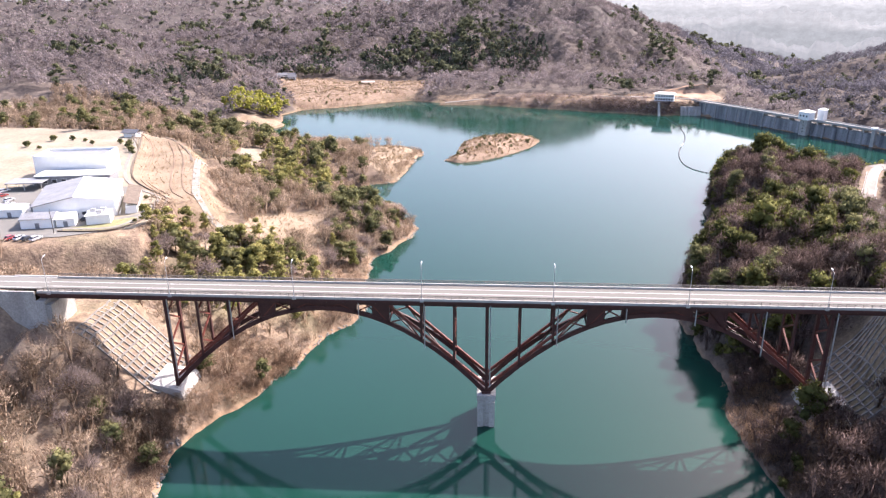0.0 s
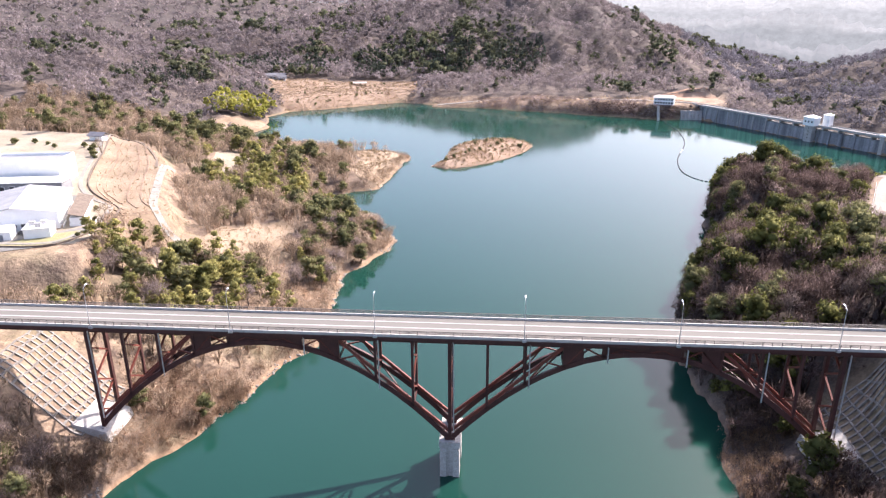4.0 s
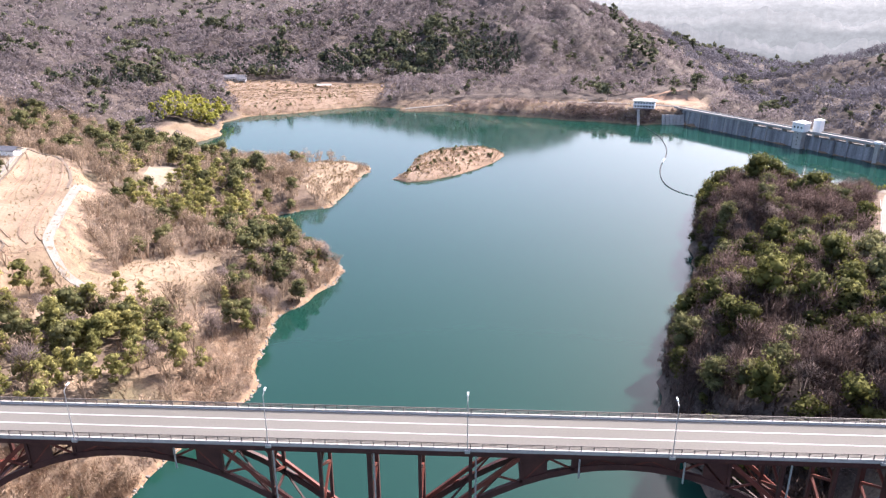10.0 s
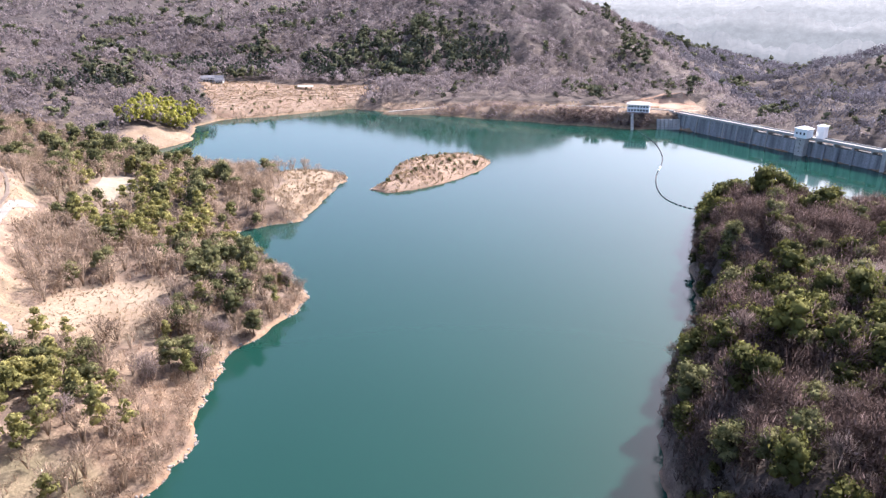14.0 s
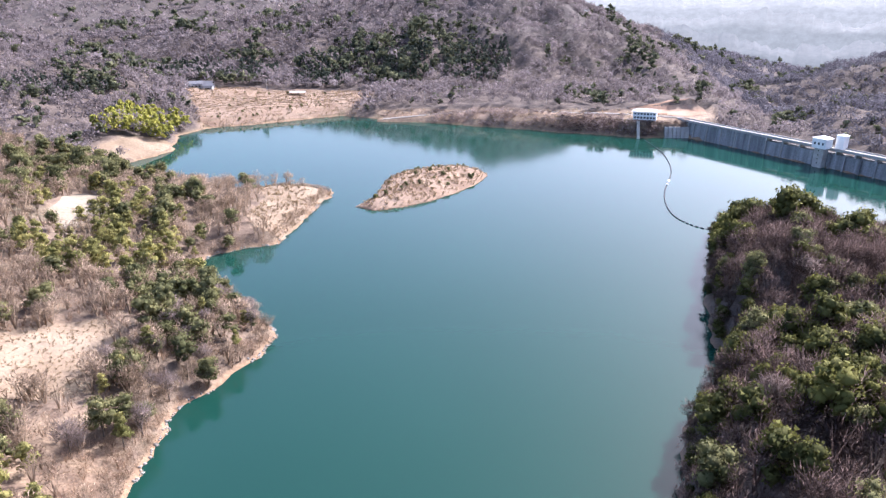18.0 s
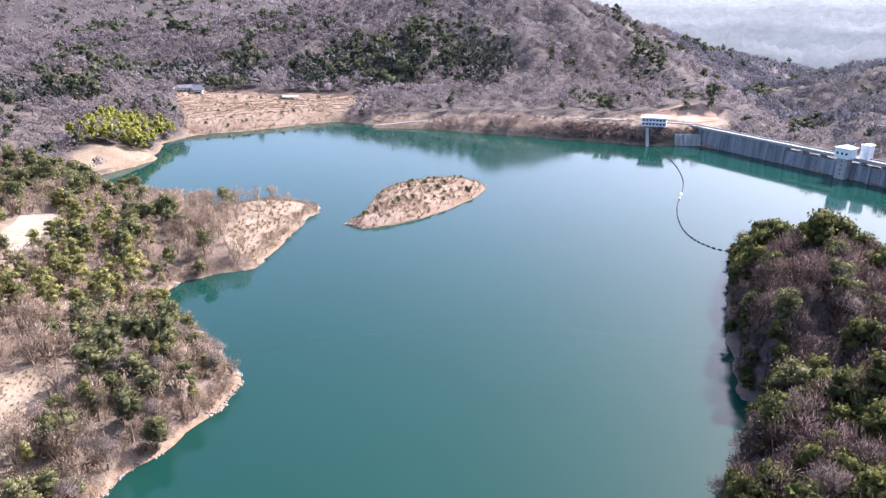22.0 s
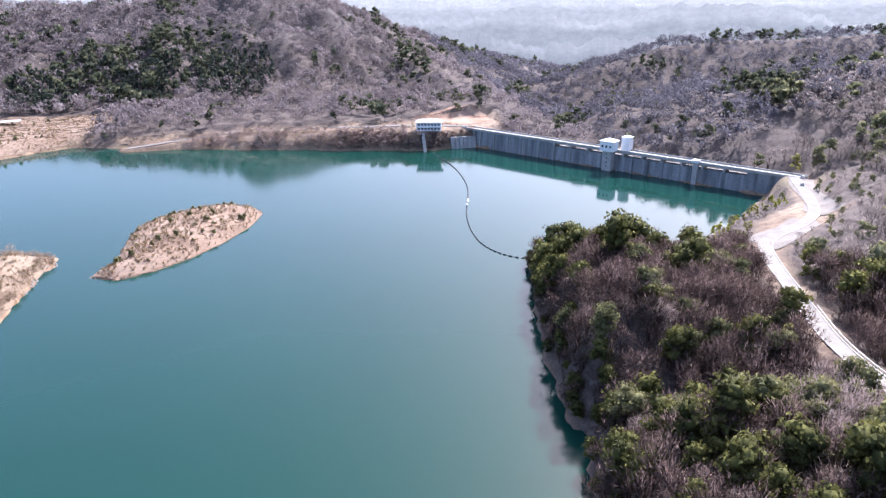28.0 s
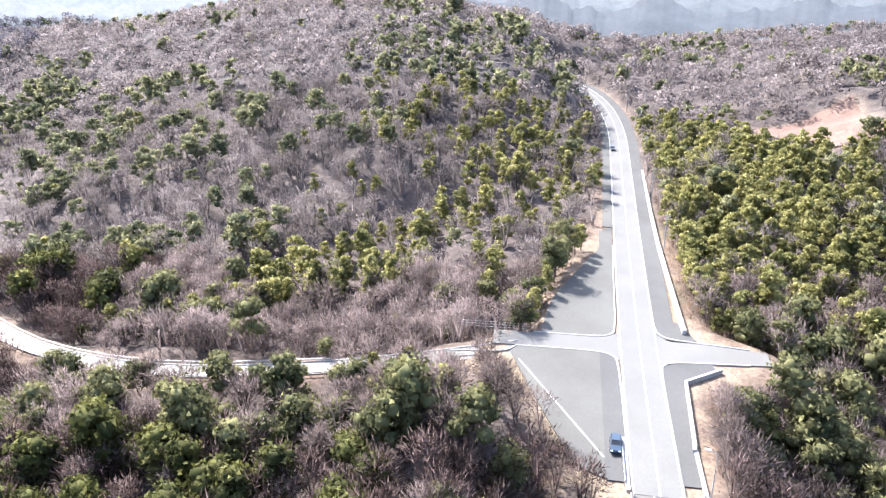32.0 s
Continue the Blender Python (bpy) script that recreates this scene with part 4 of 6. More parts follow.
def near_kinds():
    rng = np.random.RandomState(5)
    kinds = {}
    for i in range(3):
        tall = 8.5 + i
        kinds["bare", i] = (soup_mesh("crown", bare_crown(900, tall, 3.2 + 0.3 * i, rng, 0.045), TWIG_MID), mesh_of("trunk", trunk_mesh(tall, 0.2, rng, 9), BARK))
        kinds["leafy", i] = (soup_mesh("crown", leaf_crown(1300, 7.5 + i, 3.0 + 0.3 * i, rng, 0.19, lobes=9 + 2 * i), LEAF), mesh_of("trunk", trunk_mesh(7, 0.18, rng, 5), BARK))
        kinds["pine", i] = (soup_mesh("crown", leaf_crown(1200, 8 + i, 2.4 + 0.2 * i, rng, 0.18, 0.15, 13, 0.7), PINE), mesh_of("trunk", trunk_mesh(8, 0.17, rng, 4, 0.2), BARK))
    return kinds


def pick_land(n, box, seed):
    rng = np.random.RandomState(seed)
    return rng.uniform(box[0], box[2], n), rng.uniform(box[1], box[3], n)


OPEN_FIELDS = [[(-122, 60), (-131, 92), (-172, 152), (-208, 236), (-330, 250), (-330, 36), (-120, 36)],
               [(-131, 92), (-112, 92), (-98, 84), (-98, 104), (-136, 150), (-146, 200), (-208, 240), (-172, 152)],
               [(-104, 96), (-80, 106), (-74, 128), (-84, 146), (-104, 128)], [(-148, 225), (-132, 215), (-140, 262), (-160, 270)],
               [(-262, 655), (-70, 655), (-80, 560), (-192, 505)], [(-222, 385), (-178, 412), (-180, 440), (-215, 425)],
               [(-60, 575), (170, 535), (182, 470), (-60, 545)], [(180, 470), (215, 520), (215, 545), (150, 545)], [(300, -50), (345, -50), (350, -95), (305, -95)],
               [(-62, 250), (-80, 275), (-78, 300), (-95, 325), (-40, 340), (-45, 270)], [(210, 215), (262, 240), (275, 275), (235, 262), (205, 225)]]
# groves of evergreens: x, y, radius, share
GROVES = [(-92, 66, 24, 0.85), (-120, 62, 14, 0.65), (-105, 206, 34, 0.5), (-130, 245, 30, 0.45), (-70, 170, 18, 0.35), (-58, 150, 14, 0.4), (-190, 330, 40, 0.35), (120, 100, 30, 0.3), (128, 62, 20, 0.35),
          (140, 240, 22, 0.45), (196, 84, 16, 0.75), (212, 62, 16, 0.75), (245, 36, 22, 0.7), (290, 32, 26, 0.7), (330, 40, 40, 0.5), (230, -45, 36, 0.8), (300, -40, 50, 0.7), (400, 60, 60, 0.5), (150, -40, 26, 0.4), (-20, 760, 60, 0.9), (-100, 740, 50, 0.85)]


# dry slopes where only scattered brush grows
SPARSE = [[(-165, 12), (-112, 14), (-98, 30), (-112, 56), (-122, 60), (-165, 46)], [(-92, 14), (-64, 14), (-60, 38), (-50, 60), (-54, 98), (-68, 112), (-78, 96), (-84, 60)]]


def free_land(x, y, shore=1.0, bridge=True):
    """Where trees may stand: on land, clear of roads, fields, the bridge and buildings."""
    ok = land_distance(x, y) > shore
    for road, half in ((SERVICE_ROAD, 5.2), (MAIN_ROAD, 8.2), (LEFT_ROAD, 9.0), (FAR_ROAD, 6.0)):
        ok &= seg_dist(x, y, road)[0] > half
    for ring in OPEN_FIELDS + [JUNCTION, ISLAND]:
        ok &= ~inside(x, y, ring)
    ok &= seg_dist(x, y, JUNCTION, True)[0] > 3.0
    thin = np.sin(x * 12.9898 + y * 78.233) * 43758.5453 % 1.0
    if bridge:
        ok &= ~((np.abs(y) < 8) & (np.abs(x) < 125))
        ok &= ~((x < -110) & (x > -138) & (y < 8) & (y > -17))
        for ring in SPARSE:
            ok &= ~(inside(x, y, ring) & (thin > 0.45))
    ok &= ~((np.abs(x) > 86) & (np.abs(x) < 113) & (y > -12) & (y < 18))
    ok &= seg_dist(x, y, [(179, 494), (298, 312)])[0] > 14
    return ok


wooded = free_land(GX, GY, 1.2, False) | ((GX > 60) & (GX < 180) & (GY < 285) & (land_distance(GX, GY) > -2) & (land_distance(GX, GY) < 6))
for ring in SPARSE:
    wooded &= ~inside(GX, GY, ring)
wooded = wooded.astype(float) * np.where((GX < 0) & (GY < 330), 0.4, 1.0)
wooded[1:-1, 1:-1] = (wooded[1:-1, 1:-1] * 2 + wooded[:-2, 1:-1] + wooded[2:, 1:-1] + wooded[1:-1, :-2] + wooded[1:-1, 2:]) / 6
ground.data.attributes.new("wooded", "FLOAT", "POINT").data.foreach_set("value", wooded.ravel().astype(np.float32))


def scatter(name, label, spots, kinds, mat, seed, category="trees"):
    """Many trees joined into one mesh: each spot takes one of the given crowns, turned and sized."""
    rng = np.random.RandomState(seed)
    x, y, z, size = spots
    pick = rng.randint(0, len(kinds), len(x))
    vs, fs, ns, base = [], [], [], 0
    for k, (v, f, nr) in enumerate(kinds):
        m = pick == k
        c = m.sum()
        if not c:
            continue
        a = rng.rand(c) * math.tau
        s = size[m][:, None]
        hz = s * rng.uniform(0.85, 1.2, (c, 1))
        px = (v[None, :, 0] * np.cos(a)[:, None] - v[None, :, 1] * np.sin(a)[:, None]) * s + x[m][:, None]
        py = (v[None, :, 0] * np.sin(a)[:, None] + v[None, :, 1] * np.cos(a)[:, None]) * s + y[m][:, None]
        pz = v[None, :, 2] * hz + z[m][:, None]
        vs.append(np.stack([px, py, pz], -1).reshape(-1, 3))
        nx = nr[None, :, 0] * np.cos(a)[:, None] - nr[None, :, 1] * np.sin(a)[:, None]
        ny = nr[None, :, 0] * np.sin(a)[:, None] + nr[None, :, 1] * np.cos(a)[:, None]
        ns.append(np.stack([nx, ny, np.repeat(nr[None, :, 2], c, 0)], -1).reshape(-1, 3))
        fs.append((f[None] + (np.arange(c) * len(v))[:, None, None] + base).reshape(-1, 3))
        base += c * len(v)
    if not vs:
        return None
    return tagged(new(name, np_mesh(name, np.concatenate(vs), np.concatenate(fs), mat, True, np.concatenate(ns))), label, category, kind="stuff")


def green_share(x, y):
    """Share of evergreens, by place."""
    near = 0.07 + 0.2 * wave(x, y, 70, 21) + 0.24 * wave(x, y, 25, 22)
    far = 0.85 * smooth01((wave(x, y, 150, 23) + 0.35 * wave(x, y, 45, 24) - 0.35) * 2.2)
    near = near - np.where(x < 0, 0.07, 0.0) + np.where((x > 205) & (y < 330), 0.16, 0.0)
    g = np.where((y > 430) | (x > 345), far, near)
    for gx0, gy0, r, share in GROVES:
        g = np.maximum(g, share * smooth01(1.6 - np.hypot(x - gx0, y - gy0) / r))
    return np.clip(g, 0.015, 0.9)


PINE_GROVES = [(-95, 66, 36), (-120, 62, 20), (-110, 206, 34), (-135, 245, 30), (250, 40, 50), (320, 40, 60), (230, -45, 50), (300, -40, 60), (196, 84, 26), (215, 60, 26)]


def pine_share(x, y):
    p = np.zeros(x.shape) + 0.08
    for gx0, gy0, r in PINE_GROVES:
        p = np.maximum(p, 0.95 * smooth01(1.6 - np.hypot(x - gx0, y - gy0) / r))
    return p


# slopes by the dam end and the service road with only low growth
LOW_SLOPES = [[(156, 262), (160, 232), (186, 222), (215, 214), (262, 236), (308, 318), (240, 300), (196, 262)], [(206, 196), (262, 214), (300, 262), (330, 310), (306, 322), (256, 250), (205, 226)]]


def low_growth(x, y):
    k = np.ones(x.shape)
    for ring in LOW_SLOPES:
        k = np.where(inside(x, y, ring), 0.42, k)
    return np.where(seg_dist(x, y, SERVICE_ROAD[:10])[0] < 8, 0.42, k)


def grow(box, n, seed, bare, leaf, mats, words, size=(0.75, 1.25), shore=1.0, pine=None, big=1.0):
    """Woods over a stretch of land: bare and evergreen trees, each kind one mesh."""
    x, y = pick_land(n, box, seed)
    ok = free_land(x, y, shore, leaf is not None)
    x, y = x[ok], y[ok]
    z = ground_z(x, y) - 0.3
    r = np.random.RandomState(seed + 1)
    u = r.rand(len(x))
    g = u < green_share(x, y)
    s = r.uniform(*size, len(x)) * low_growth(x, y) * np.where(g, big * r.uniform(0.7, 1.15, len(x)), 1.0) * (0.75 + 0.25 * np.clip(land_distance(x, y) / 12, 0, 1))
    scatter("bare_wood", "leafless grey-brown winter wood " + words, (x[~g], y[~g], z[~g], s[~g]), bare, mats[0], seed + 2)
    if leaf:
        p = g & (r.rand(len(x)) < pine_share(x, y)) if pine else g & False
        g &= ~p
        scatter("evergreen_wood", "mixed green evergreen wood " + words, (x[g], y[g], z[g], s[g]), leaf, mats[1], seed + 3)
        if pine:
            scatter("pine_wood", "yellow-green young pines " + words, (x[p], y[p], z[p], s[p]), pine, PINE, seed + 4)


def woods():
    rng = np.random.RandomState(2)
    bare_mid = [bare_crown(160, 8.5, 3.3, rng, 0.09) for _ in range(6)]
    leaf_mid = [leaf_crown(440, 7.8, 3.0, rng, 0.26, lobes=7 + 2 * k) for k in range(5)]
    pine_mid = [leaf_crown(420, 8.0, 2.6, rng, 0.25, 0.12, 10, 0.6) for _ in range(4)]
    brush = [bare_crown(60, 4.0, 2.6, rng, 0.08, 3) for _ in range(4)]
    bare_far = [dome_crown(46, 24, 8.5, 4.2, rng, 0.5, 0.14) for _ in range(6)]
    leaf_far = [leaf_crown(60, 9, 3.4, rng, 0.85, lobes=4, far=True) for _ in range(5)]
    cedar = [leaf_crown(70, 13, 2.4, rng, 0.8, 0.1, 5, 0.9, far=True) for _ in range(3)]
    thicket = [dome_crown(40, 20, 3.6, 2.6, rng, 0.3, 0.1) for _ in range(4)]
    grow((-340, -120, -36, 370), 7600, 31, bare_mid, leaf_mid, (TWIG, LEAF), "on the lake bank", shore=1.6, pine=pine_mid, big=1.35)
    bare_fine = [bare_crown(270, 8.8, 3.2, rng, 0.065) for _ in range(6)]
    bare_hill = [bare_crown(160, 8.8, 3.5, rng, 0.09) for _ in range(5)]
    leaf_hill = [leaf_crown(300, 8.4, 2.9, rng, 0.32, lobes=6 + k) for k in range(5)]
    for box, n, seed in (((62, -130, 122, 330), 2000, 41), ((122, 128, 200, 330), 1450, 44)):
        grow(box, n, seed, bare_fine, leaf_mid, (TWIG_SHADED, LEAF_SHADED), "on the steep bank", (0.9, 1.5), shore=0.3, pine=pine_mid, big=1.3)
    grow((122, -130, 200, 128), 1550, 48, bare_fine, leaf_mid, (TWIG_MID, LEAF), "round the road junction", (0.85, 1.4), pine=pine_mid, big=1.25)
    grow((200, -200, 345, 345), 3700, 46, bare_hill, leaf_hill, (TWIG_HAZED, LEAF_HAZED), "on the hill", pine=pine_mid, big=1.2)
    # a dense edge that hangs over the water on the steep side
    x, y = pick_land(2600, (64, -60, 145, 280), 141)
    d = land_distance(x, y)
    ok = (d > -0.3) & (d < 7) & ~((np.abs(y) < 15)) & ((wave(x, y, 40, 12) > -0.5) | (d < 3))
    x, y = x[ok], y[ok]
    h = np.random.RandomState(142).rand(len(x)) < 0.4
    sz = np.random.RandomState(143).uniform(0.5, 0.9, len(x))
    scatter("shore_brush", "dense leafless brush hanging over the water", (x[~h], y[~h], ground_z(x[~h], y[~h]) - 0.5, sz[~h]), bare_fine, TWIG_SHADED, 144)
    scatter("shore_evergreens", "dark evergreens hanging over the water", (x[h], y[h], ground_z(x[h], y[h]) - 0.5, sz[h]), leaf_mid, LEAF_SHADED, 145)
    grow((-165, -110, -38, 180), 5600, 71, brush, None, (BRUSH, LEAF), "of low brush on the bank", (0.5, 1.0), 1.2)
    grow((62, -110, 200, 280), 2200, 76, brush, None, (TWIG_SHADED, LEAF), "of low brush on the steep bank", (0.5, 1.1), 0.2)
    grow((345, -300, 720, 420), 7000, 51, bare_far, leaf_far, (TWIG_HAZED, LEAF_HAZED), "on the hill behind", (0.9, 1.4))
    grow((-480, 365, 250, 990), 9600, 61, bare_far, leaf_far, (TWIG_HILL_HAZE, LEAF_HILL_HAZE), "on the far hills", (0.95, 1.5))
    grow((250, 365, 470, 1000), 3000, 63, bare_far, leaf_far, (TWIG_GORGE_HAZE, LEAF_HILL_HAZE), "in the gorge below the dam", (0.95, 1.5))
    sparse_far = [dome_crown(22, 12, 9, 6.0, rng, 1.0, 0.4) for _ in range(5)]
    clump_far = [leaf_crown(30, 10, 5, rng, 1.4, lobes=3, far=True) for _ in range(4)]
    grow((-1000, 560, -40, 1420), 4800, 67, sparse_far, clump_far, (TWIG_HILL_HAZE, LEAF_HILL_HAZE), "on the ranges behind", (1.0, 1.5))
    grow((-60, 1000, 960, 1500), 2600, 69, sparse_far, clump_far, (TWIG_GORGE_HAZE, LEAF_HILL_HAZE), "on the low hills behind the gorge", (1.1, 1.6))
    grow((470, 420, 960, 1000), 4000, 66, bare_far, leaf_far, (TWIG_GORGE_HAZE, LEAF_HILL_HAZE), "beyond the dam", (1.0, 1.6))
    for box, n, seed, deep in (((-112, -100, -34, 215), 4600, 151, 10), ((-12, 478, 168, 566), 5200, 155, 19), ((-105, 225, -45, 345), 700, 158, 5)):
        x, y = pick_land(n, box, seed)
        d = land_distance(x, y)
        ok = (d > 0.4) & (d < deep) & (seg_dist(x, y, FAR_ROAD)[0] > 4) & ~inside(x, y, YARD) & ~inside(x, y, ISLAND) & (np.abs(y) > 3) & (wave(x, y, 30, seed) > -0.7)
        x, y = x[ok], y[ok]
        scatter("shore_brush", "low red-brown brush along the shore", (x, y, ground_z(x, y) - 0.2, np.random.RandomState(seed).uniform(0.45, 0.95, len(x))), thicket if seed == 155 else brush, TWIG_MID if seed == 155 else BRUSH, seed + 1)
    x, y = pick_land(1500, (-300, 668, 60, 748), 81)
    ok = (wave(x, y, 90, 33) > -0.3) & free_land(x, y)
    x, y = x[ok], y[ok]
    scatter("cedar_plantation", "dark cedar plantation at the foot of the hill", (x, y, ground_z(x, y) - 0.5, np.random.RandomState(8).uniform(0.8, 1.2, len(x))), cedar, CEDAR, 83)
    x, y = pick_land(900, (-330, 470, -225, 560), 86)
    ok = (wave(x, y, 60, 35) > 0.1) & free_land(x, y)
    x, y = x[ok], y[ok]
    scatter("cedar_plantation", "dark evergreens on the hill above the bamboo", (x, y, ground_z(x, y) - 0.5, np.random.RandomState(9).uniform(0.5, 0.9, len(x))), cedar, CEDAR, 87)
    x, y = pick_land(2600, (92, 480, 184, 520), 88)
    d, z = land_distance(x, y), ground_z(x, y)
    ok = (d > 0.2) & (z < 9.5)
    x, y, z = x[ok], y[ok], z[ok]
    scatter("bank_brush", "brown-grey brush on the bank below the control building", (x, y, z - 0.2, np.random.RandomState(89).uniform(0.35, 0.8, len(x))), thicket, TWIG_SHADED, 90)
    x, y = pick_land(6500, (64, -45, 150, 282), 175)
    d = land_distance(x, y)
    ok = (d > 0.1) & (d < 5) & (np.abs(y) > 8) & (seg_dist(x, y, SERVICE_ROAD)[0] > 8)
    x, y = x[ok], y[ok]
    scatter("shore_brush", "dark tangled brush on the steep shore", (x, y, ground_z(x, y) - 0.3, np.random.RandomState(176).uniform(0.45, 1.0, len(x))), brush, TWIG_SHADED, 177)
    # low growth close to the road junction, under the bridge and at its ends
    x, y = pick_land(5200, (112, -36, 300, 44), 160)
    jd = seg_dist(x, y, JUNCTION, True)[0]
    ok = ~inside(x, y, JUNCTION) & (jd > 1.0) & (jd < 9) & (seg_dist(x, y, SERVICE_ROAD)[0] > 3.4) & (seg_dist(x, y, MAIN_ROAD)[0] > 9.3) & ~((x < 122) & (np.abs(y) < 9))
    ok |= (x > 170) & (y < 0) & (seg_dist(x, y, MAIN_ROAD)[0] > 9.6) & (seg_dist(x, y, MAIN_ROAD)[0] < 14)
    x, y = x[ok], y[ok]
    scatter("verge_brush", "low dry brush along the road verge", (x, y, ground_z(x, y) - 0.2, np.random.RandomState(161).uniform(0.25, 0.55, len(x))), brush, BRUSH, 162)
    for s, mt, words, seed in ((-1, BRUSH, "low dry brush under the bridge end", 164), (1, BRUSH, "red-brown leafless brush under the bridge end", 167)):
        x, y = pick_land(2600, (60, -30, 90, 30), seed)
        x = x * s
        ok = (land_distance(x, y) > 0.2) & ~((np.abs(x) > 79) & (np.abs(y) < 8)) & ~((np.abs(x) > 86) & (y > -14) & (y < 17))
        x, y = x[ok], y[ok]
        scatter("bank_brush", words, (x, y, ground_z(x, y) - 0.2, np.random.RandomState(seed).uniform(0.3, 0.75, len(x))), brush, mt, seed + 1)
    x, y = pick_land(15000, (-104, -110, -34, 345), 170)
    d = land_distance(x, y)
    ok = (d > 1.2) & (d < 6.5) & (np.abs(y) > 8) & ~inside(x, y, ISLAND)
    x, y = x[ok], y[ok]
    scatter("shore_brush", "grey leafless brush leaning over the shore", (x, y, ground_z(x, y) - 0.2, np.random.RandomState(171).uniform(0.3, 0.75, len(x))), brush, TWIG, 172)
    # stones at the water's edge
    x, y = pick_land(60000, (-104, -110, -30, 330), 190)
    d = land_distance(x, y)
    ok = (d > -0.5) & (d < 0.9) & (np.abs(y) > 4) & (wave(x, y, 45, 15) > -0.4)
    x, y = x[ok][:1100], y[ok][:1100]
    stone = [(ICO_V * rng.uniform(0.7, 1.2, (12, 1)) * np.array([0.55, 0.45, 0.3]), ICO_F, ICO_V) for _ in range(4)]
    scatter("shore_stones", "pale tan stones along the waterline", (x, y, ground_z(x, y) + 0.05, np.random.RandomState(191).uniform(0.35, 1.15, len(x)) ** 1.5), stone, LATTICE, 192, "stones")
    # dense young pines on the slope above the cutting
    x, y = pick_land(900, (172, -75, 335, -12), 195)
    ok = free_land(x, y) & (seg_dist(x, y, MAIN_ROAD)[0] > 13) & (wave(x, y, 40, 16) > -0.8)
    x, y = x[ok][:560], y[ok][:560]
    scatter("pine_wood", "dense yellow-green young pines above the road", (x, y, ground_z(x, y) - 0.3, np.random.RandomState(196).uniform(0.7, 1.25, len(x))), pine_mid, PINE, 197)
    # bamboo groves by the water
    cane = [leaf_crown(150, 11, 2.0, rng, 0.7, 0.15, 5, 0.3) for _ in range(4)]
    for box, n, seed in (((-252, 412, -184, 500), 760, 91), ((205, 248, 262, 292), 90, 95)):
        x, y = pick_land(n, box, seed)
        ok = free_land(x, y, 3) & (land_distance(x, y) < 42)
        x, y = x[ok], y[ok]
        scatter("bamboo_grove", "yellow-green feathery bamboo grove near the water", (x, y, ground_z(x, y), np.random.RandomState(seed).uniform(0.75, 1.25, len(x)) * low_growth(x, y)), cane, BAMBOO, seed + 1, "bamboo")


woods()


def single_trees():
    """Trees that stand out one by one near the water and the roads."""
    kinds = near_kinds()
    words = {"bare": ("leafless grey-brown tree with fine spreading twigs", "bare_tree"), "leafy": ("rounded dark green evergreen tree with gaps in its crown", "evergreen_tree"), "pine": ("yellow-green young pine with layered tufts", "pine_tree")}
    proto = {}
    rng = np.random.RandomState(77)
    plan = []
    for box, n, mixk, seed in (((74, 22, 150, 112), 70, (0.58, 0.36, 0.06), 1), ((-72, 88, -40, 175), 40, (0.5, 0.35, 0.15), 2), ((-115, -70, -70, -14), 26, (0.75, 0.15, 0.1), 3), ((-125, 45, -70, 92), 34, (0.2, 0.2, 0.6), 4),
                               ((118, -45, 165, -12), 18, (0.5, 0.25, 0.25), 5), ((98, 120, 165, 262), 50, (0.4, 0.57, 0.03), 6)):
        x, y = pick_land(n * 3, box, 300 + seed)
        ok = free_land(x, y, 1.5) & (seg_dist(x, y, JUNCTION, True)[0] > 5)
        for a, b in list(zip(x[ok], y[ok]))[:n]:
            plan.append((a, b, rng.choice(["bare", "leafy", "pine"], p=mixk)))
    for k in range(26):
        t = k / 25
        plan.append((172 + 36 * t + rng.uniform(-3, 3), 112 - 58 * t + rng.uniform(-3, 3), "pine"))
    for k in range(12):
        t = k / 11
        plan.append((166 + 46 * t + rng.uniform(-1, 1), 24.5 - 12 * t + rng.uniform(-0.8, 2.5), "pine" if k % 3 else "leafy"))
    for k in range(16):
        plan.append((176 + rng.uniform(0, 60), -13 - rng.uniform(0, 30), "pine"))
    for a, b, kind in plan:
        i = rng.randint(3)
        m = pose(a, b, ground_at(a, b) - 0.1, 0, 0, rng.uniform(0, 360)) @ Matrix.Diagonal((*[rng.uniform(0.8, 1.2) * (1.22 if a > 70 and kind == "leafy" else 1.0)] * 3, 1))
        if (kind, i) not in proto:
            ob = thing(words[kind][1], words[kind][0], "tree", group="single trees")
            part("crown", kinds[kind, i][0], None, ob)
            part("trunk", kinds[kind, i][1], None, ob)
            ob.matrix_basis = m
            proto[kind, i] = ob
        else:
            c = copy_thing(proto[kind, i], Matrix())
            c.matrix_basis = m


single_trees()

# ---------------------------------------------------------------- roads, fields and built ground


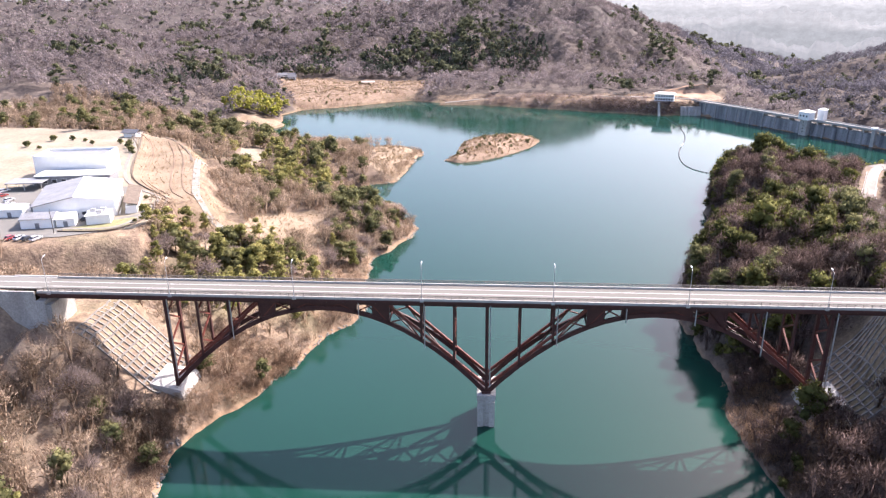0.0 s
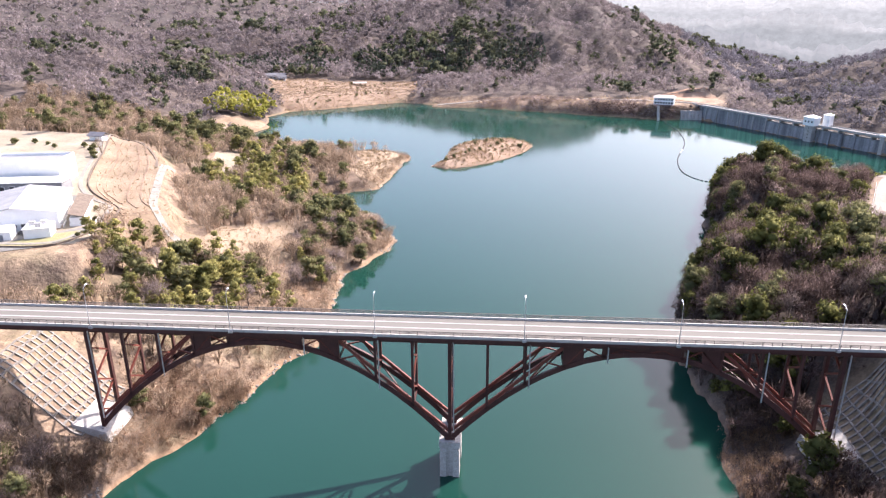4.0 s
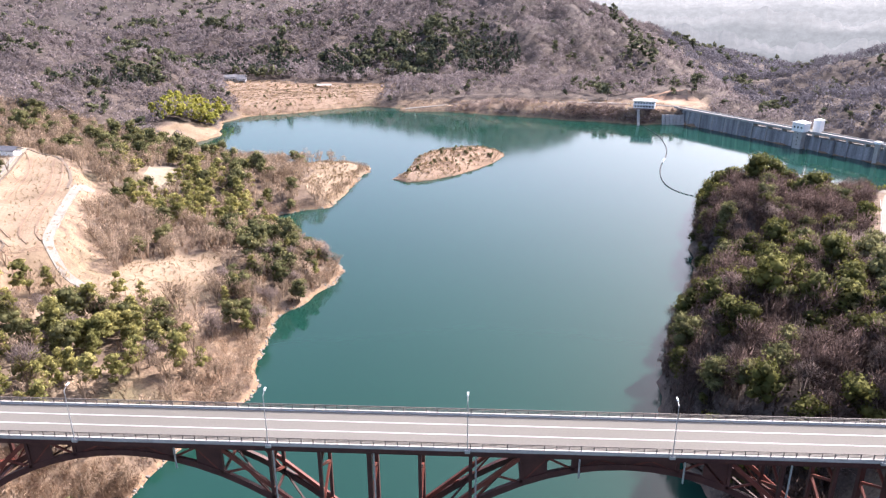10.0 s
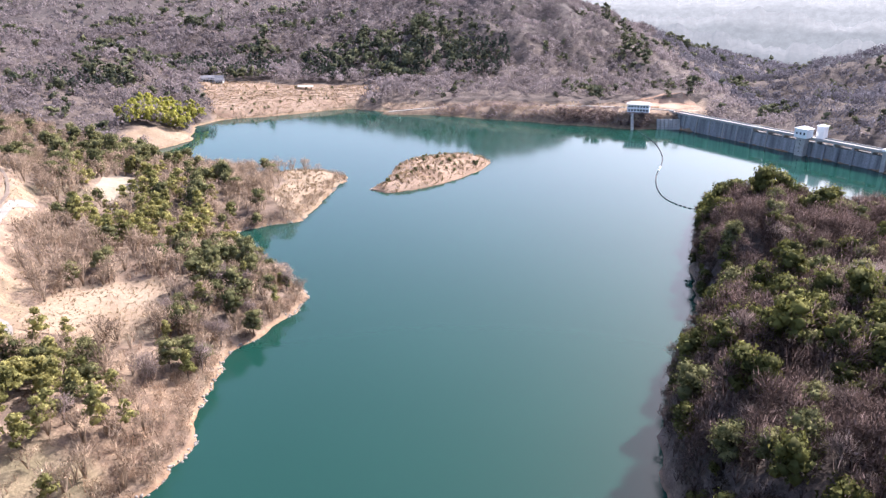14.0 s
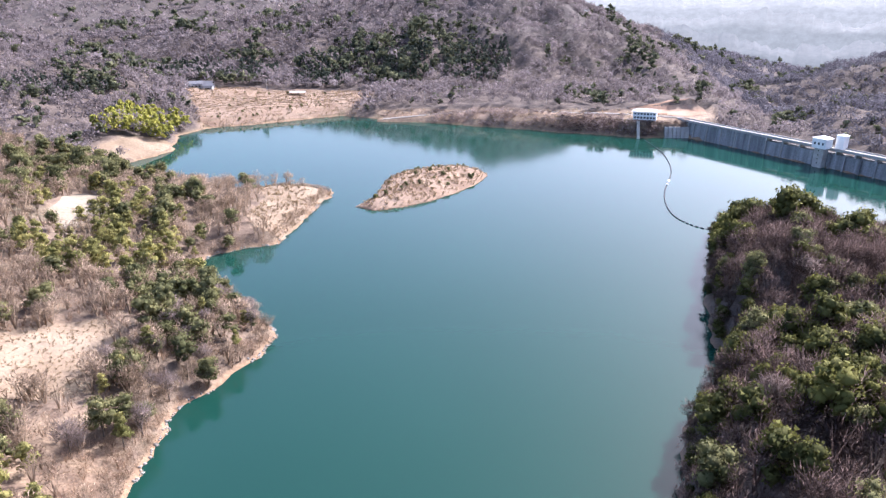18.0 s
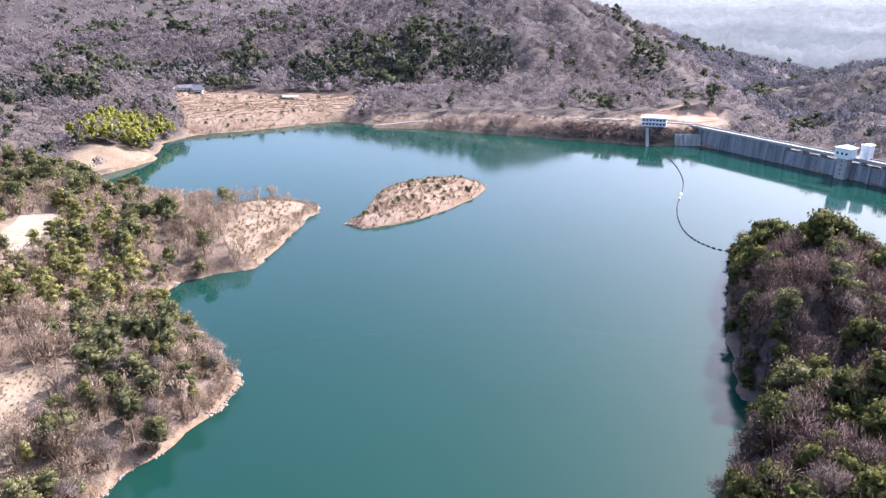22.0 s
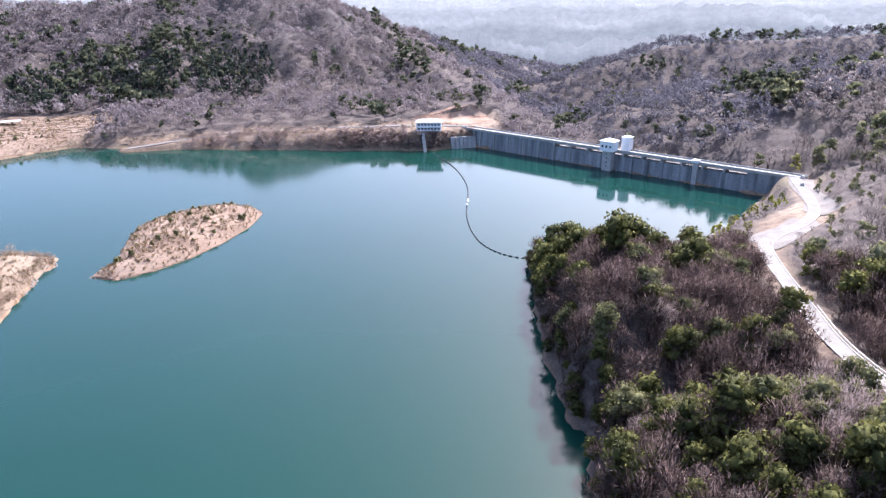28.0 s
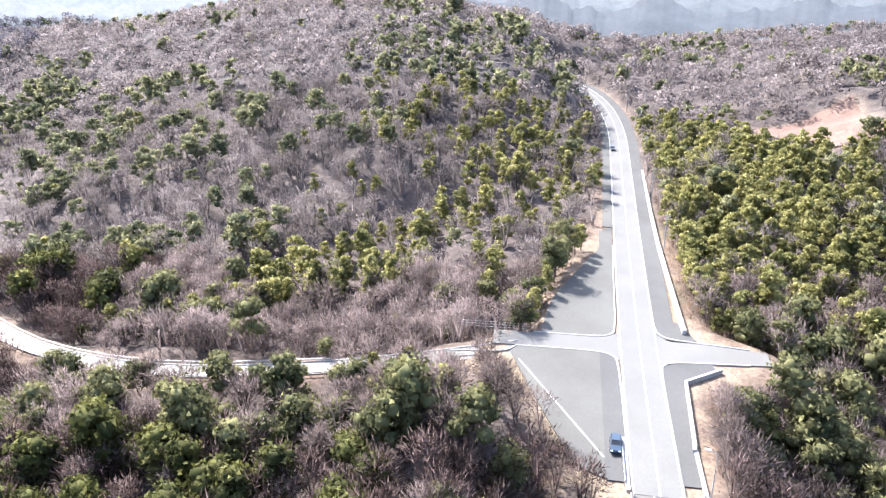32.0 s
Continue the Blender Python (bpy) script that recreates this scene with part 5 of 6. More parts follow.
def drape(name, ring, mat, label, category, lift=0.12, step=3.0, kind="structure"):
    """A sheet over the ground inside a ring of points, following the relief."""
    xs, ys = [p[0] for p in ring], [p[1] for p in ring]
    nx, ny = int((max(xs) - min(xs)) / step) + 2, int((max(ys) - min(ys)) / step) + 2
    bm = bmesh.new()
    loop = [bm.verts.new((x, y, 0)) for x, y in ring]
    bm.faces.new(loop)
    for k in range(1, nx):
        bmesh.ops.bisect_plane(bm, geom=bm.verts[:] + bm.edges[:] + bm.faces[:], plane_co=(min(xs) + k * step, 0, 0), plane_no=(1, 0, 0))
    for k in range(1, ny):
        bmesh.ops.bisect_plane(bm, geom=bm.verts[:] + bm.edges[:] + bm.faces[:], plane_co=(0, min(ys) + k * step, 0), plane_no=(0, 1, 0))
    vx = np.array([v.co[:2] for v in bm.verts])
    z = ground_z(vx[:, 0], vx[:, 1])
    for v, h in zip(bm.verts, z):
        v.co.z = h + lift + 0.12
    bmesh.ops.recalc_face_normals(bm, faces=bm.faces[:])
    me = bpy.data.meshes.new(name)
    bm.to_mesh(me)
    bm.free()
    me.materials.append(mat)
    me.shade_smooth()
    return tagged(new(name, me), label, category, kind=kind)


def along(line, step=4.0, soften=True):
    """Points at even steps along a line, with its corners rounded."""
    pts = [Vector((*p, 0)[:3]) for p in line]
    if soften:
        for _ in range(2):
            q = [pts[0]]
            for a, b in zip(pts, pts[1:]):
                q += [a.lerp(b, 0.25), a.lerp(b, 0.75)]
            pts = q + [pts[-1]]
    out, carry = [pts[0]], 0.0
    for a, b in zip(pts, pts[1:]):
        d, l = carry, (b - a).length
        while d + step <= l + 1e-6:
            d += step
            out.append(a.lerp(b, d / l) if l else b)
        carry = d - l
    out.append(pts[-1])
    return out


def strip(line, offset, width, lift, thick=0.1, step=2.5, on_ground=False):
    """A band that runs beside a line of points."""
    pts = along(line, step)
    m, ring = MB(), []
    for i, p in enumerate(pts):
        d = (pts[min(i + 1, len(pts) - 1)] - pts[max(i - 1, 0)])
        n = Vector((-d.y, d.x, 0)).normalized()
        a, b = p + n * (offset - width / 2), p + n * (offset + width / 2)
        if on_ground:
            a.z, b.z = ground_at(a.x, a.y), ground_at(b.x, b.y)
        ring.append([(a.x, a.y, a.z + lift - thick), (b.x, b.y, b.z + lift - thick), (b.x, b.y, b.z + lift), (a.x, a.y, a.z + lift)])
    for r in ring:
        m.v += r
    for i in range(len(ring) - 1):
        k = 4 * i
        for a in range(4):
            b = (a + 1) % 4
            m.f.append((k + a, k + b, k + 4 + b, k + 4 + a))
    m.f.append((3, 2, 1, 0))
    k = 4 * (len(ring) - 1)
    m.f.append((k, k + 1, k + 2, k + 3))
    return m


def guard_rail(line, offset, label, height_=0.8, spacing=4.0):
    """A low steel rail on posts beside a road."""
    ob = thing("guard_rail", label, "guard rail", group="guard rails")
    part("rail_beam", strip(line, offset, 0.12, height_ - 0.02, 0.32, 4.0), GALV, ob)
    post = mesh_of("post", MB().box(0, 0, -0.4, 0.14, 0.14, height_ + 0.3), GALV)
    pts = along(line, spacing)
    for i, p in enumerate(pts):
        d = pts[min(i + 1, len(pts) - 1)] - pts[max(i - 1, 0)]
        n = Vector((-d.y, d.x, 0)).normalized()
        part("post", post, None, ob).location = p + n * (offset + 0.1)
    return ob


def kerb_run(line, parent):
    """A low pale kerb along a line with rounded corners."""
    part("kerb_line", strip([(x, y, 37.0) for x, y in line], 0, 0.3, 0.1, 0.3, 1.2), CONC_PALE, parent)


def roads():
    main = solid("road", strip(MAIN_ROAD, 0, 7.6, 0.02, 0.3), ASPHALT, "sunlit grey asphalt main road", "road", kind="structure")
    for off in (-3.45, -0.2, 3.5):
        part("road_line", strip(MAIN_ROAD, off, 0.26, 0.032, 0.02, 3.0), LINE, main)
    for off, w, mt in ((5.3, 2.8, ASPHALT_OLD), (-5.75, 4.0, ASPHALT_DARK)):
        part("shoulder", strip(MAIN_ROAD[2:] if off > 0 else [(170, 1.1, 37)] + MAIN_ROAD[2:], off, w, -0.02, 0.3), mt, main, "darker asphalt shoulder")
    left = solid("road", strip(LEFT_ROAD, 0, 8.5, 0.0, 0.3), ASPHALT, "grey asphalt road at the end of the bridge", "road", kind="structure")
    for off in (-3.5, 0, 3.5):
        part("road_line", strip(LEFT_ROAD, off, 0.2, 0.012, 0.02), LINE, left)
    solid("road", strip(LEFT_ROAD[1:3], -11.0, 9.0, 0.0, 0.3), ASPHALT_OLD, "grey asphalt lane beside the bridge road", "road", kind="structure")
    svc = solid("road", strip(SERVICE_ROAD, 0, 4.6, 0.05, 0.3), PATH_CONC, "pale narrow service road along the lake", "road", kind="structure")
    part("kerb", strip(SERVICE_ROAD, 2.4, 0.3, 0.25, 0.4), CONC_PALE, svc)
    guard_rail(SERVICE_ROAD[4:11], -2.7, "grey steel guard rail beside the service road")
    guard_rail(SERVICE_ROAD[5:10], 2.9, "grey steel guard rail on the hill side of the service road")
    guard_rail([(119, 6.0, 37.0), (127, 6.0, 37.0)], 0, "grey steel guard rail where the bridge ends", spacing=2.0)
    trk = [(207, 222, 18), (217, 214, 20), (206, 196, 22.5), (196, 182, 25)]
    solid("path", strip(trk, 0, 2.2, 0.2, 0.4, on_ground=True), GRAVEL, "pale gravel track on the slope", "path", kind="structure")
    solid("path", strip([(262, 250), (272, 262), (288, 272), (303, 292)], 9, 2.0, 0.2, 0.4, on_ground=True), GRAVEL, "pale gravel track above the dam end", "path", kind="structure")
    drape("pavement", [(255, 250), (266, 246), (290, 290), (304, 306), (300, 316), (286, 304)], GRAVEL, "pale gravel yard at the end of the dam", "pavement", 0.15)
    drape("pavement", [(205, 214), (216, 217), (243, 234), (250, 246), (240, 248), (225, 238), (204, 230)], GRAVEL, "pale gravel turning place beside the service road", "pavement", 0.15)
    farr = solid("road", strip(FAR_ROAD, 0, 5.5, 0.1, 0.4), GRAVEL, "pale gravel road along the far shore", "road", kind="structure")
    part("retaining_wall", strip(FAR_ROAD[2:], -3.0, 0.5, 0.3, 2.4), CONC_PALE, farr)
    # junction: aprons, kerbs, lines
    lot = MB().prism([(119.5, 5.3), (120, 9), (122.2, 13.2), (140, 20.4), (154.6, 25.9), (157.2, 25), (157.6, 9.5), (156.8, 6.8), (155, 5.3)], 36.3, 37.0)
    ap = solid("pavement", lot, ASPHALT_OLD, "grey worn asphalt car park beside the road", "pavement", kind="structure")
    part("side_strip", MB().prism([(119.6, 5.3), (119.6, 8.6), (156.9, 8.8), (156.4, 6.8), (155, 5.3)], 36.4, 37.006), ASPHALT_DARK, ap, "darker newer asphalt strip")
    part("kerb_line", MB().beam((124.6, 8.8, 37.05), (152, 24.1, 37.05), 0.28, 0.14), CONC_PALE, ap)
    kerb_run([(121, 5.15), (154, 5.3), (156.2, 6.2), (157.4, 8.5), (157.5, 16), (157.3, 25.2)], ap)
    kerb_run([(157.0, 25.2), (154.5, 27), (153.4, 38)], ap)
    cross = MB().prism([(157.6, 30), (163.4, 30), (163.2, 9), (165.4, 4.9), (166.4, -2.2), (163.4, -5), (163.3, -11), (161.6, -23), (156.8, -23), (155.8, -12), (155.3, -5.4), (153.4, -2.2), (154.6, 5.1), (157.6, 9)], 36.3, 36.985)
    solid("road", cross, ASPHALT, "grey asphalt side road crossing the main road", "road", kind="structure")
    up = MB().prism([(163.4, 20.5), (163.6, 8.5), (165.6, 5.4), (230, 3.8), (226, 7.5), (213, 7.6), (196, 13.5), (180, 18.8), (172, 19.8)], 36.3, 37.0)
    ap2 = solid("pavement", up, ASPHALT_OLD, "shaded asphalt lay-by under the trees", "pavement", kind="structure")
    kerb_run([(163.4, 22), (163.5, 9), (164.2, 6.8), (166, 5.3), (190, 4.8), (215, 4.0)], ap2)
    rt = MB().prism([(120, -2.3), (120, -5), (129, -5.2), (148, -5.8), (152.6, -12.4), (155.6, -12), (155.2, -5.6), (153.2, -2.3)], 36.3, 37.0)
    ap3 = solid("pavement", rt, ASPHALT_DARK, "grey asphalt apron beside the bridge end", "pavement", kind="structure")
    kerb_run([(121, -2.15), (152.5, -2.2), (154.6, -3.4), (155.4, -6), (155.9, -13), (156.4, -19)], ap3)
    rs = MB().prism([(166.2, -2.4), (172, -2.6), (172, -7.4), (164.4, -10.4), (163.6, -7.5), (164.4, -4)], 36.3, 36.995)
    ap4 = solid("pavement", rs, ASPHALT_DARK, "grey asphalt corner of the side road", "pavement", kind="structure")
    kerb_run([(190, -2.8), (168, -2.5), (165.4, -3.6), (164.2, -6), (163.6, -11), (162.4, -20)], ap4)
    for k in range(4):
        part("stop_mark", MB().box(157.2 + k * 1.9, 4.9, 36.99, 1.0, 0.3, 0.02), LINE, main)
        part("stop_mark", MB().box(157.2 + k * 1.9, -2.2, 36.99, 1.0, 0.3, 0.02), LINE, main)
    wall = thing("retaining_wall", "pale angled concrete retaining wall by the junction", "wall")
    line = [(128, -4.9), (129.5, -5.2), (148, -6.2), (153.2, -13.2)]
    for a, b in zip(line, line[1:]):
        part("wall_panel", MB().beam((*a, 37.1), (*b, 37.1), 0.5, 1.1), CONC_PALE, wall)
    bar = thing("retaining_wall", "low pale concrete wall along the road cutting", "wall")
    line = [(167, -8.3), (190, -8.0), (215, -7.8), (240, -8.1), (262, -8.6), (290, -9.2)]
    for a, b in zip(line, line[1:]):
        part("wall_panel", MB().beam((a[0], a[1], 37.3), (b[0], b[1], 37.4), 0.8, 1.3), CONC_PALE, bar)
    fence = thing("chain_fence", "thin steel fence at the corner of the side road", "fence")
    for i in range(9):
        part("post", MB().cyl((163.9, 22 + i * 2, 36.6), (163.9, 22 + i * 2, 38.4), 0.05, n=5), GALV, fence)
    for z in (37.2, 37.8, 38.35):
        part("wire_rail", MB().beam((163.9, 22, z), (163.9, 38, z), 0.04, 0.04), GALV, fence)
    pole = thing("utility_pole", "tall grey concrete utility pole beside the road", "pole", group="utility poles")
    part("shaft", MB().cyl((0, 0, -0.5), (0, 0, 11), 0.18, 0.11, 8), CONCRETE, pole)
    part("cross_arm", MB().box(0, 0, 10.2, 0.12, 1.8, 0.12), GALV, pole)
    part("cross_arm", MB().box(0, 0, 9.4, 0.12, 1.4, 0.12), GALV, pole)
    pole.matrix_basis = pose(212, -8.8, 36.8)
    for x, y in ((256, -9.4), (300, -10.5), (345, -11.5), (388, -9)):
        copy_thing(pole, pose(x, y, ground_at(x, y)))
    for x, y in ((-20, 588), (40, 585), (85, 566), (130, 545), (-75, 640), (-180, 655)):
        copy_thing(pole, pose(x, y, ground_at(x, y)))


roads()


def fields():
    drape("lawn", CAMPUS, STRAW_PALE, "pale dry winter lawn round the halls", "lawn", 0.08, 6.0)
    drape("field", [(-130, 91), (-121, 104), (-133, 132), (-148, 168), (-186, 226), (-206, 233), (-171, 151), (-159, 125)], STRAW, "dry terraced field with curved banks", "field", 0.1)
    drape("field", [(-132, 90), (-120, 102), (-104, 100), (-98, 88), (-110, 70), (-122, 62)], STRAW, "dry grass slope below the terraces", "field", 0.1)
    drape("field", [(-104, 96), (-80, 104), (-73, 128), (-82, 147), (-106, 130)], STRAW, "open dry field near the shore", "field", 0.12)
    drape("field", [(-148, 225), (-132, 213), (-138, 262), (-160, 270)], STRAW_PALE, "pale dry clearing in the wood", "field", 0.12)
    drape("field", [(-262, 650), (-170, 662), (-70, 655), (-78, 600), (-92, 577), (-122, 556), (-157, 533), (-186, 516), (-196, 520), (-230, 590)], STRAW_RED, "rough dry field by the far shore", "field", 0.15, 5.0)
    drape("field", [(-206, 388), (-190, 413), (-185, 430), (-192, 450), (-203, 448), (-212, 420), (-222, 395)], STRAW, "dry grass bank at the water", "field", 0.12)
    drape("field", [(-60, 566), (-34, 560), (0, 551), (40, 545), (62, 530), (52, 523), (29, 531), (-10, 546), (-52, 560)], STRAW_RED, "dry grass bank below the far road", "field", 0.1, 4.0)
    drape("field", [(158, 528), (182, 508), (205, 520), (210, 545), (185, 556), (150, 548)], EARTH, "orange bare earth yard by the dam", "ground", 0.2)
    drape("field", [(-58, 252), (-56, 297), (-51, 331), (-78, 340), (-92, 322), (-78, 296), (-82, 272), (-72, 255)], STRAW, "dry grassy spit of land in the lake", "field", 0.12)
    drape("field", [(302, -52), (343, -52), (350, -95), (305, -95)], CUT_SLOPE, "brown cleared hillside", "field", 0.3, 5.0)
    isl = [(x * 0.985, 342 + (y - 342) * 0.985) for x, y in ISLAND]
    drape("island_grass", isl, STRAW_RED, "reddish dry grass over the small island", "grass", 0.1, 2.5)
    # banks and paths of the terraces
    for pts, lab in (([(-196, 219), (-179, 190), (-166, 154), (-154, 127), (-136, 109)], "low curved earth bank across the terraced field"), ([(-185, 219), (-162, 177), (-149, 143), (-137, 114), (-127, 104)], "low curved earth bank along the terraced field"), ([(-203, 226), (-188, 206), (-172, 164), (-158, 129), (-142, 111), (-130, 100)], "low dark edge inside the terraced field"), ([(-178, 214), (-157, 176), (-144, 143), (-132, 116), (-124, 107)], "low curved earth bank near the path"), ([(-132, 97), (-124, 92), (-119, 84), (-118, 72)], "low earth bank round the foot of the terraces")):
        ob = solid("field_bank", strip(pts, 0, 0.8, 0.5, 0.6, on_ground=True), STRAW_RED, lab, "bank")
    rows = thing("field_terraces", "low dry grass banks between the strips of the far field", "terraces")
    for k in range(10):
        t = k / 9
        a = [(-232 + 34 * t + 3 * math.sin(k * 2.1), 590 - 58 * t), (-190 + 30 * t, 606 - 44 * t + 4 * math.sin(k)), (-140 + 20 * t, 640 - 56 * t + 3 * math.cos(k * 1.7)), (-84 - 4 * t, 650 - 62 * t)]
        part("terrace_bank", strip(a, 0, 1.3, 0.5, 0.5, on_ground=True), STRAW_RED if k % 2 else STRAW, rows)
    outer = [(-150, 54), (-134, 54.5), (-127.5, 60), (-126, 73), (-128.5, 93), (-133, 103), (-146, 111), (-159, 126), (-170, 146), (-189, 194), (-202, 222)]
    solid("field_wall", strip(outer, 0, 0.5, 0.7, 0.9, on_ground=True), BARK, "dark low wall round the lawn", "wall")
    solid("path", strip(outer, 3.0, 1.6, 0.42, 0.4, on_ground=True), PATH_CONC, "pale footpath inside the wall", "path", kind="structure")
    solid("path", strip([(-154, 192), (-148, 170), (-133, 132), (-123, 107), (-115, 100), (-107, 98), (-102, 94), (-103, 88), (-110, 84)], 0, 3.0, 0.45, 0.5, on_ground=True), PATH_CONC, "curving white concrete path", "path", kind="structure")
    solid("path", strip([(-206, 232), (-186, 226), (-160, 190), (-150, 168)], 0, 1.2, 0.42, 0.4, on_ground=True), BARK, "brown edge of the terraced field", "path", kind="structure")


fields()


def lattice(s):
    """Concrete beams in a grid that hold the slope under the end of the bridge."""
    ob = thing("slope_lattice", "pale concrete lattice holding the steep bank under the bridge", "slope lattice", group="slope lattices")
    x0, x1, y0, y1, st = (89, 111, -7, 15, 2.1) if s < 0 else (90, 112, -13, 15, 2.1)
    k = 0
    ys = np.arange(y0, y1 + 0.1, st)
    xs = np.arange(x0, x1 + 0.1, st)
    mt = LATTICE
    for y in ys:
        for a, b in zip(xs, xs[1:]):
            part("rib", MB().beam((s * a, y, ground_at(s * a, y) + 0.1), (s * b, y, ground_at(s * b, y) + 0.1), 0.45, 0.5), mt, ob)
    for a in xs:
        for y, yb in zip(ys, ys[1:]):
            part("rib", MB().beam((s * a, y, ground_at(s * a, y) + 0.1), (s * a, yb, ground_at(s * a, yb) + 0.1), 0.45, 0.5), mt, ob)


lattice(-1)
lattice(1)

# ---------------------------------------------------------------- buildings and vehicles


def box_local(x, y, z, sx, sy, sz):
    return MB().box(x, y, z, sx, sy, sz)


def windows(parent, n, width, y, z, w=1.2, h=1.1, depth=0.12):
    """A row of framed windows on a wall that faces along y."""
    for i in range(n):
        x = -width / 2 + width * (i + 0.5) / n
        win = part("window", box_local(x, y, z, w + 0.2, depth, h + 0.2), WHITE, parent)
        part("pane", box_local(x, y - math.copysign(depth, -y) * 0.55, z + 0.1, w, depth * 0.3, h), GLASS, win, "dark glass pane")


def gable(sx, sy, z0, rise, over=0.5, t=0.25):
    """The two slopes of a gable roof whose ridge runs along x."""
    out = []
    for s in (-1, 1):
        a, b = sx / 2 + over, sy / 2 + over
        out.append(MB().hexa([(-a, s * b, z0 - 0.1), (a, s * b, z0 - 0.1), (a, 0, z0 + rise), (-a, 0, z0 + rise)], [(-a, s * b, z0 - 0.1 + t), (a, s * b, z0 - 0.1 + t), (a, 0, z0 + rise + t), (-a, 0, z0 + rise + t)]))
    return out


def campus():
    z = 33.05
    drape("pavement", [(-208, 100), (-192, 62), (-172, 43), (-146, 49), (-131, 57), (-130, 76), (-138, 70), (-164, 66), (-178, 98), (-150, 100), (-150, 112), (-200, 118)], ASPHALT, "pale worn asphalt yard between the halls", "pavement", 0.12, 5.0)
    a = thing("sports_hall", "tall flat-roofed white hall with a parapet", "building", (-188, 134, z), 8)
    part("wall", box_local(0, 0, 0, 31, 16, 9.2), WHITE, a)
    for x, y, sx, sy in ((0, -7.8, 31, 0.4), (0, 7.8, 31, 0.4), (-15.3, 0, 0.4, 16), (15.3, 0, 0.4, 16)):
        part("parapet", box_local(x, y, 9.2, sx, sy, 1.3), WHITE, a)
    part("roof", box_local(0, 0, 9.2, 30, 15, 0.15), ROOF_GREY, a, "grey flat roof")
    windows(a, 6, 20, -8.02, 1.4)
    an = thing("annex", "low white annex with a flat pale roof", "building", (-180, 119, z), 8)
    part("wall", box_local(0, 0, 0, 31, 9, 4.3), ROOF_GREY, an)
    part("roof", box_local(0, 0, 4.3, 32, 10, 0.35), WHITE, an)
    windows(an, 7, 28, -4.52, 1.2, 2.0, 1.6)
    cp = thing("carport", "open carport with a grey flat roof", "carport", (-196, 109, z), 8)
    part("roof", box_local(0, 0, 3.2, 15, 9, 0.3), ROOF_GREY, cp)
    for x in (-7, 0, 7):
        for y in (-4, 4):
            part("post", box_local(x, y, 0, 0.25, 0.25, 3.2), GALV, cp)
    b = thing("gym_hall", "wide hall with a low grey gable roof", "building", (-157, 82, z), 113)
    part("wall", box_local(0, 0, 0, 30, 27, 6.2), WHITE, b)
    # One slope is white for the sun on it; the other keeps its grey.
    for r, mt in zip(gable(30, 27, 6.2, 2.4, 0.8), (WHITE, ROOF_GREY)):
        part("roof_slope", r, mt, b, "metal roof slope whitened for the sun on it" if mt is WHITE else "grey metal roof slope")
    for s in (-1, 1):
        part("gable_wall", MB().hexa([(s * 14.9 - 0.1, -13.4, 6.2), (s * 14.9 + 0.1, -13.4, 6.2), (s * 14.9 + 0.1, 13.4, 6.2), (s * 14.9 - 0.1, 13.4, 6.2)], [(s * 14.9 - 0.1, -0.2, 8.5), (s * 14.9 + 0.1, -0.2, 8.5), (s * 14.9 + 0.1, 0.2, 8.5), (s * 14.9 - 0.1, 0.2, 8.5)]), WHITE, b)
    for k in range(9):
        y = -11 + k * 2.75
        part("window", box_local(-15.05, y, 1.6, 0.1, 1.5, 1.2), GLASS, b, "dark window")
    lean = thing("lean_to", "low lean-to with a brownish metal roof beside the hall", "building", (-139.5, 88.5, z), 113)
    part("wall", box_local(0, 0, 0, 27, 4.0, 3.2), WHITE, lean)
    part("roof", MB().hexa([(-14, -2.6, 3.2), (14, -2.6, 3.2), (14, 2.4, 4.6), (-14, 2.4, 4.6)], [(-14, -2.6, 3.45), (14, -2.6, 3.45), (14, 2.4, 4.85), (-14, 2.4, 4.85)]), BARK, lean)
    drape("lawn", [(-150, 55), (-136, 55), (-129, 62), (-130, 72), (-142, 64)], GREEN_LAWN, "yellow-green lawn patch beside the yard", "lawn", 0.2, 4.0)
    rack = thing("white_railing", "row of low white railings on the paving", "railing", (-134, 80, z), 23)
    for k in range(7):
        part("rail_bar", box_local(-6 + 2 * k, 0, 0.15, 0.12, 7, 0.9), WHITE, rack)
    for x, y, sx, sy, h, mt, rz, lab in ((-160, 61, 11, 8, 3.6, ROOF_GREY, 12, "grey gabled shed beside the hall"), (-151.5, 63, 6, 7, 3.0, WHITE, 20, "small white gabled shed"), (-178, 72, 10, 6, 3.2, WHITE, 8, "low white store with a shallow roof")):
        sh = thing("shed", lab, "shed", (x, y, z), rz, "sheds")
        part("wall", box_local(0, 0, 0, sx, sy, h), WHITE, sh)
        for r in gable(sx, sy, h, 1.3, 0.3, 0.15):
            part("roof_slope", r, mt, sh)
        for k in (-1, 1):
            part("gable_wall", MB().hexa([(k * (sx / 2 - 0.1) - 0.08, -sy / 2, h), (k * (sx / 2 - 0.1) + 0.08, -sy / 2, h), (k * (sx / 2 - 0.1) + 0.08, sy / 2, h), (k * (sx / 2 - 0.1) - 0.08, sy / 2, h)],
                                         [(k * (sx / 2 - 0.1) - 0.08, -0.1, h + 1.25), (k * (sx / 2 - 0.1) + 0.08, -0.1, h + 1.25), (k * (sx / 2 - 0.1) + 0.08, 0.1, h + 1.25), (k * (sx / 2 - 0.1) - 0.08, 0.1, h + 1.25)]), WHITE, sh)
        part("door", box_local(0, -sy / 2 - 0.03, 0, 1.4, 0.1, 2.1), ROOF_GREY, sh)
    ut = thing("plant_room", "white box-shaped plant room with roof units", "building", (-141, 66, z), 20)
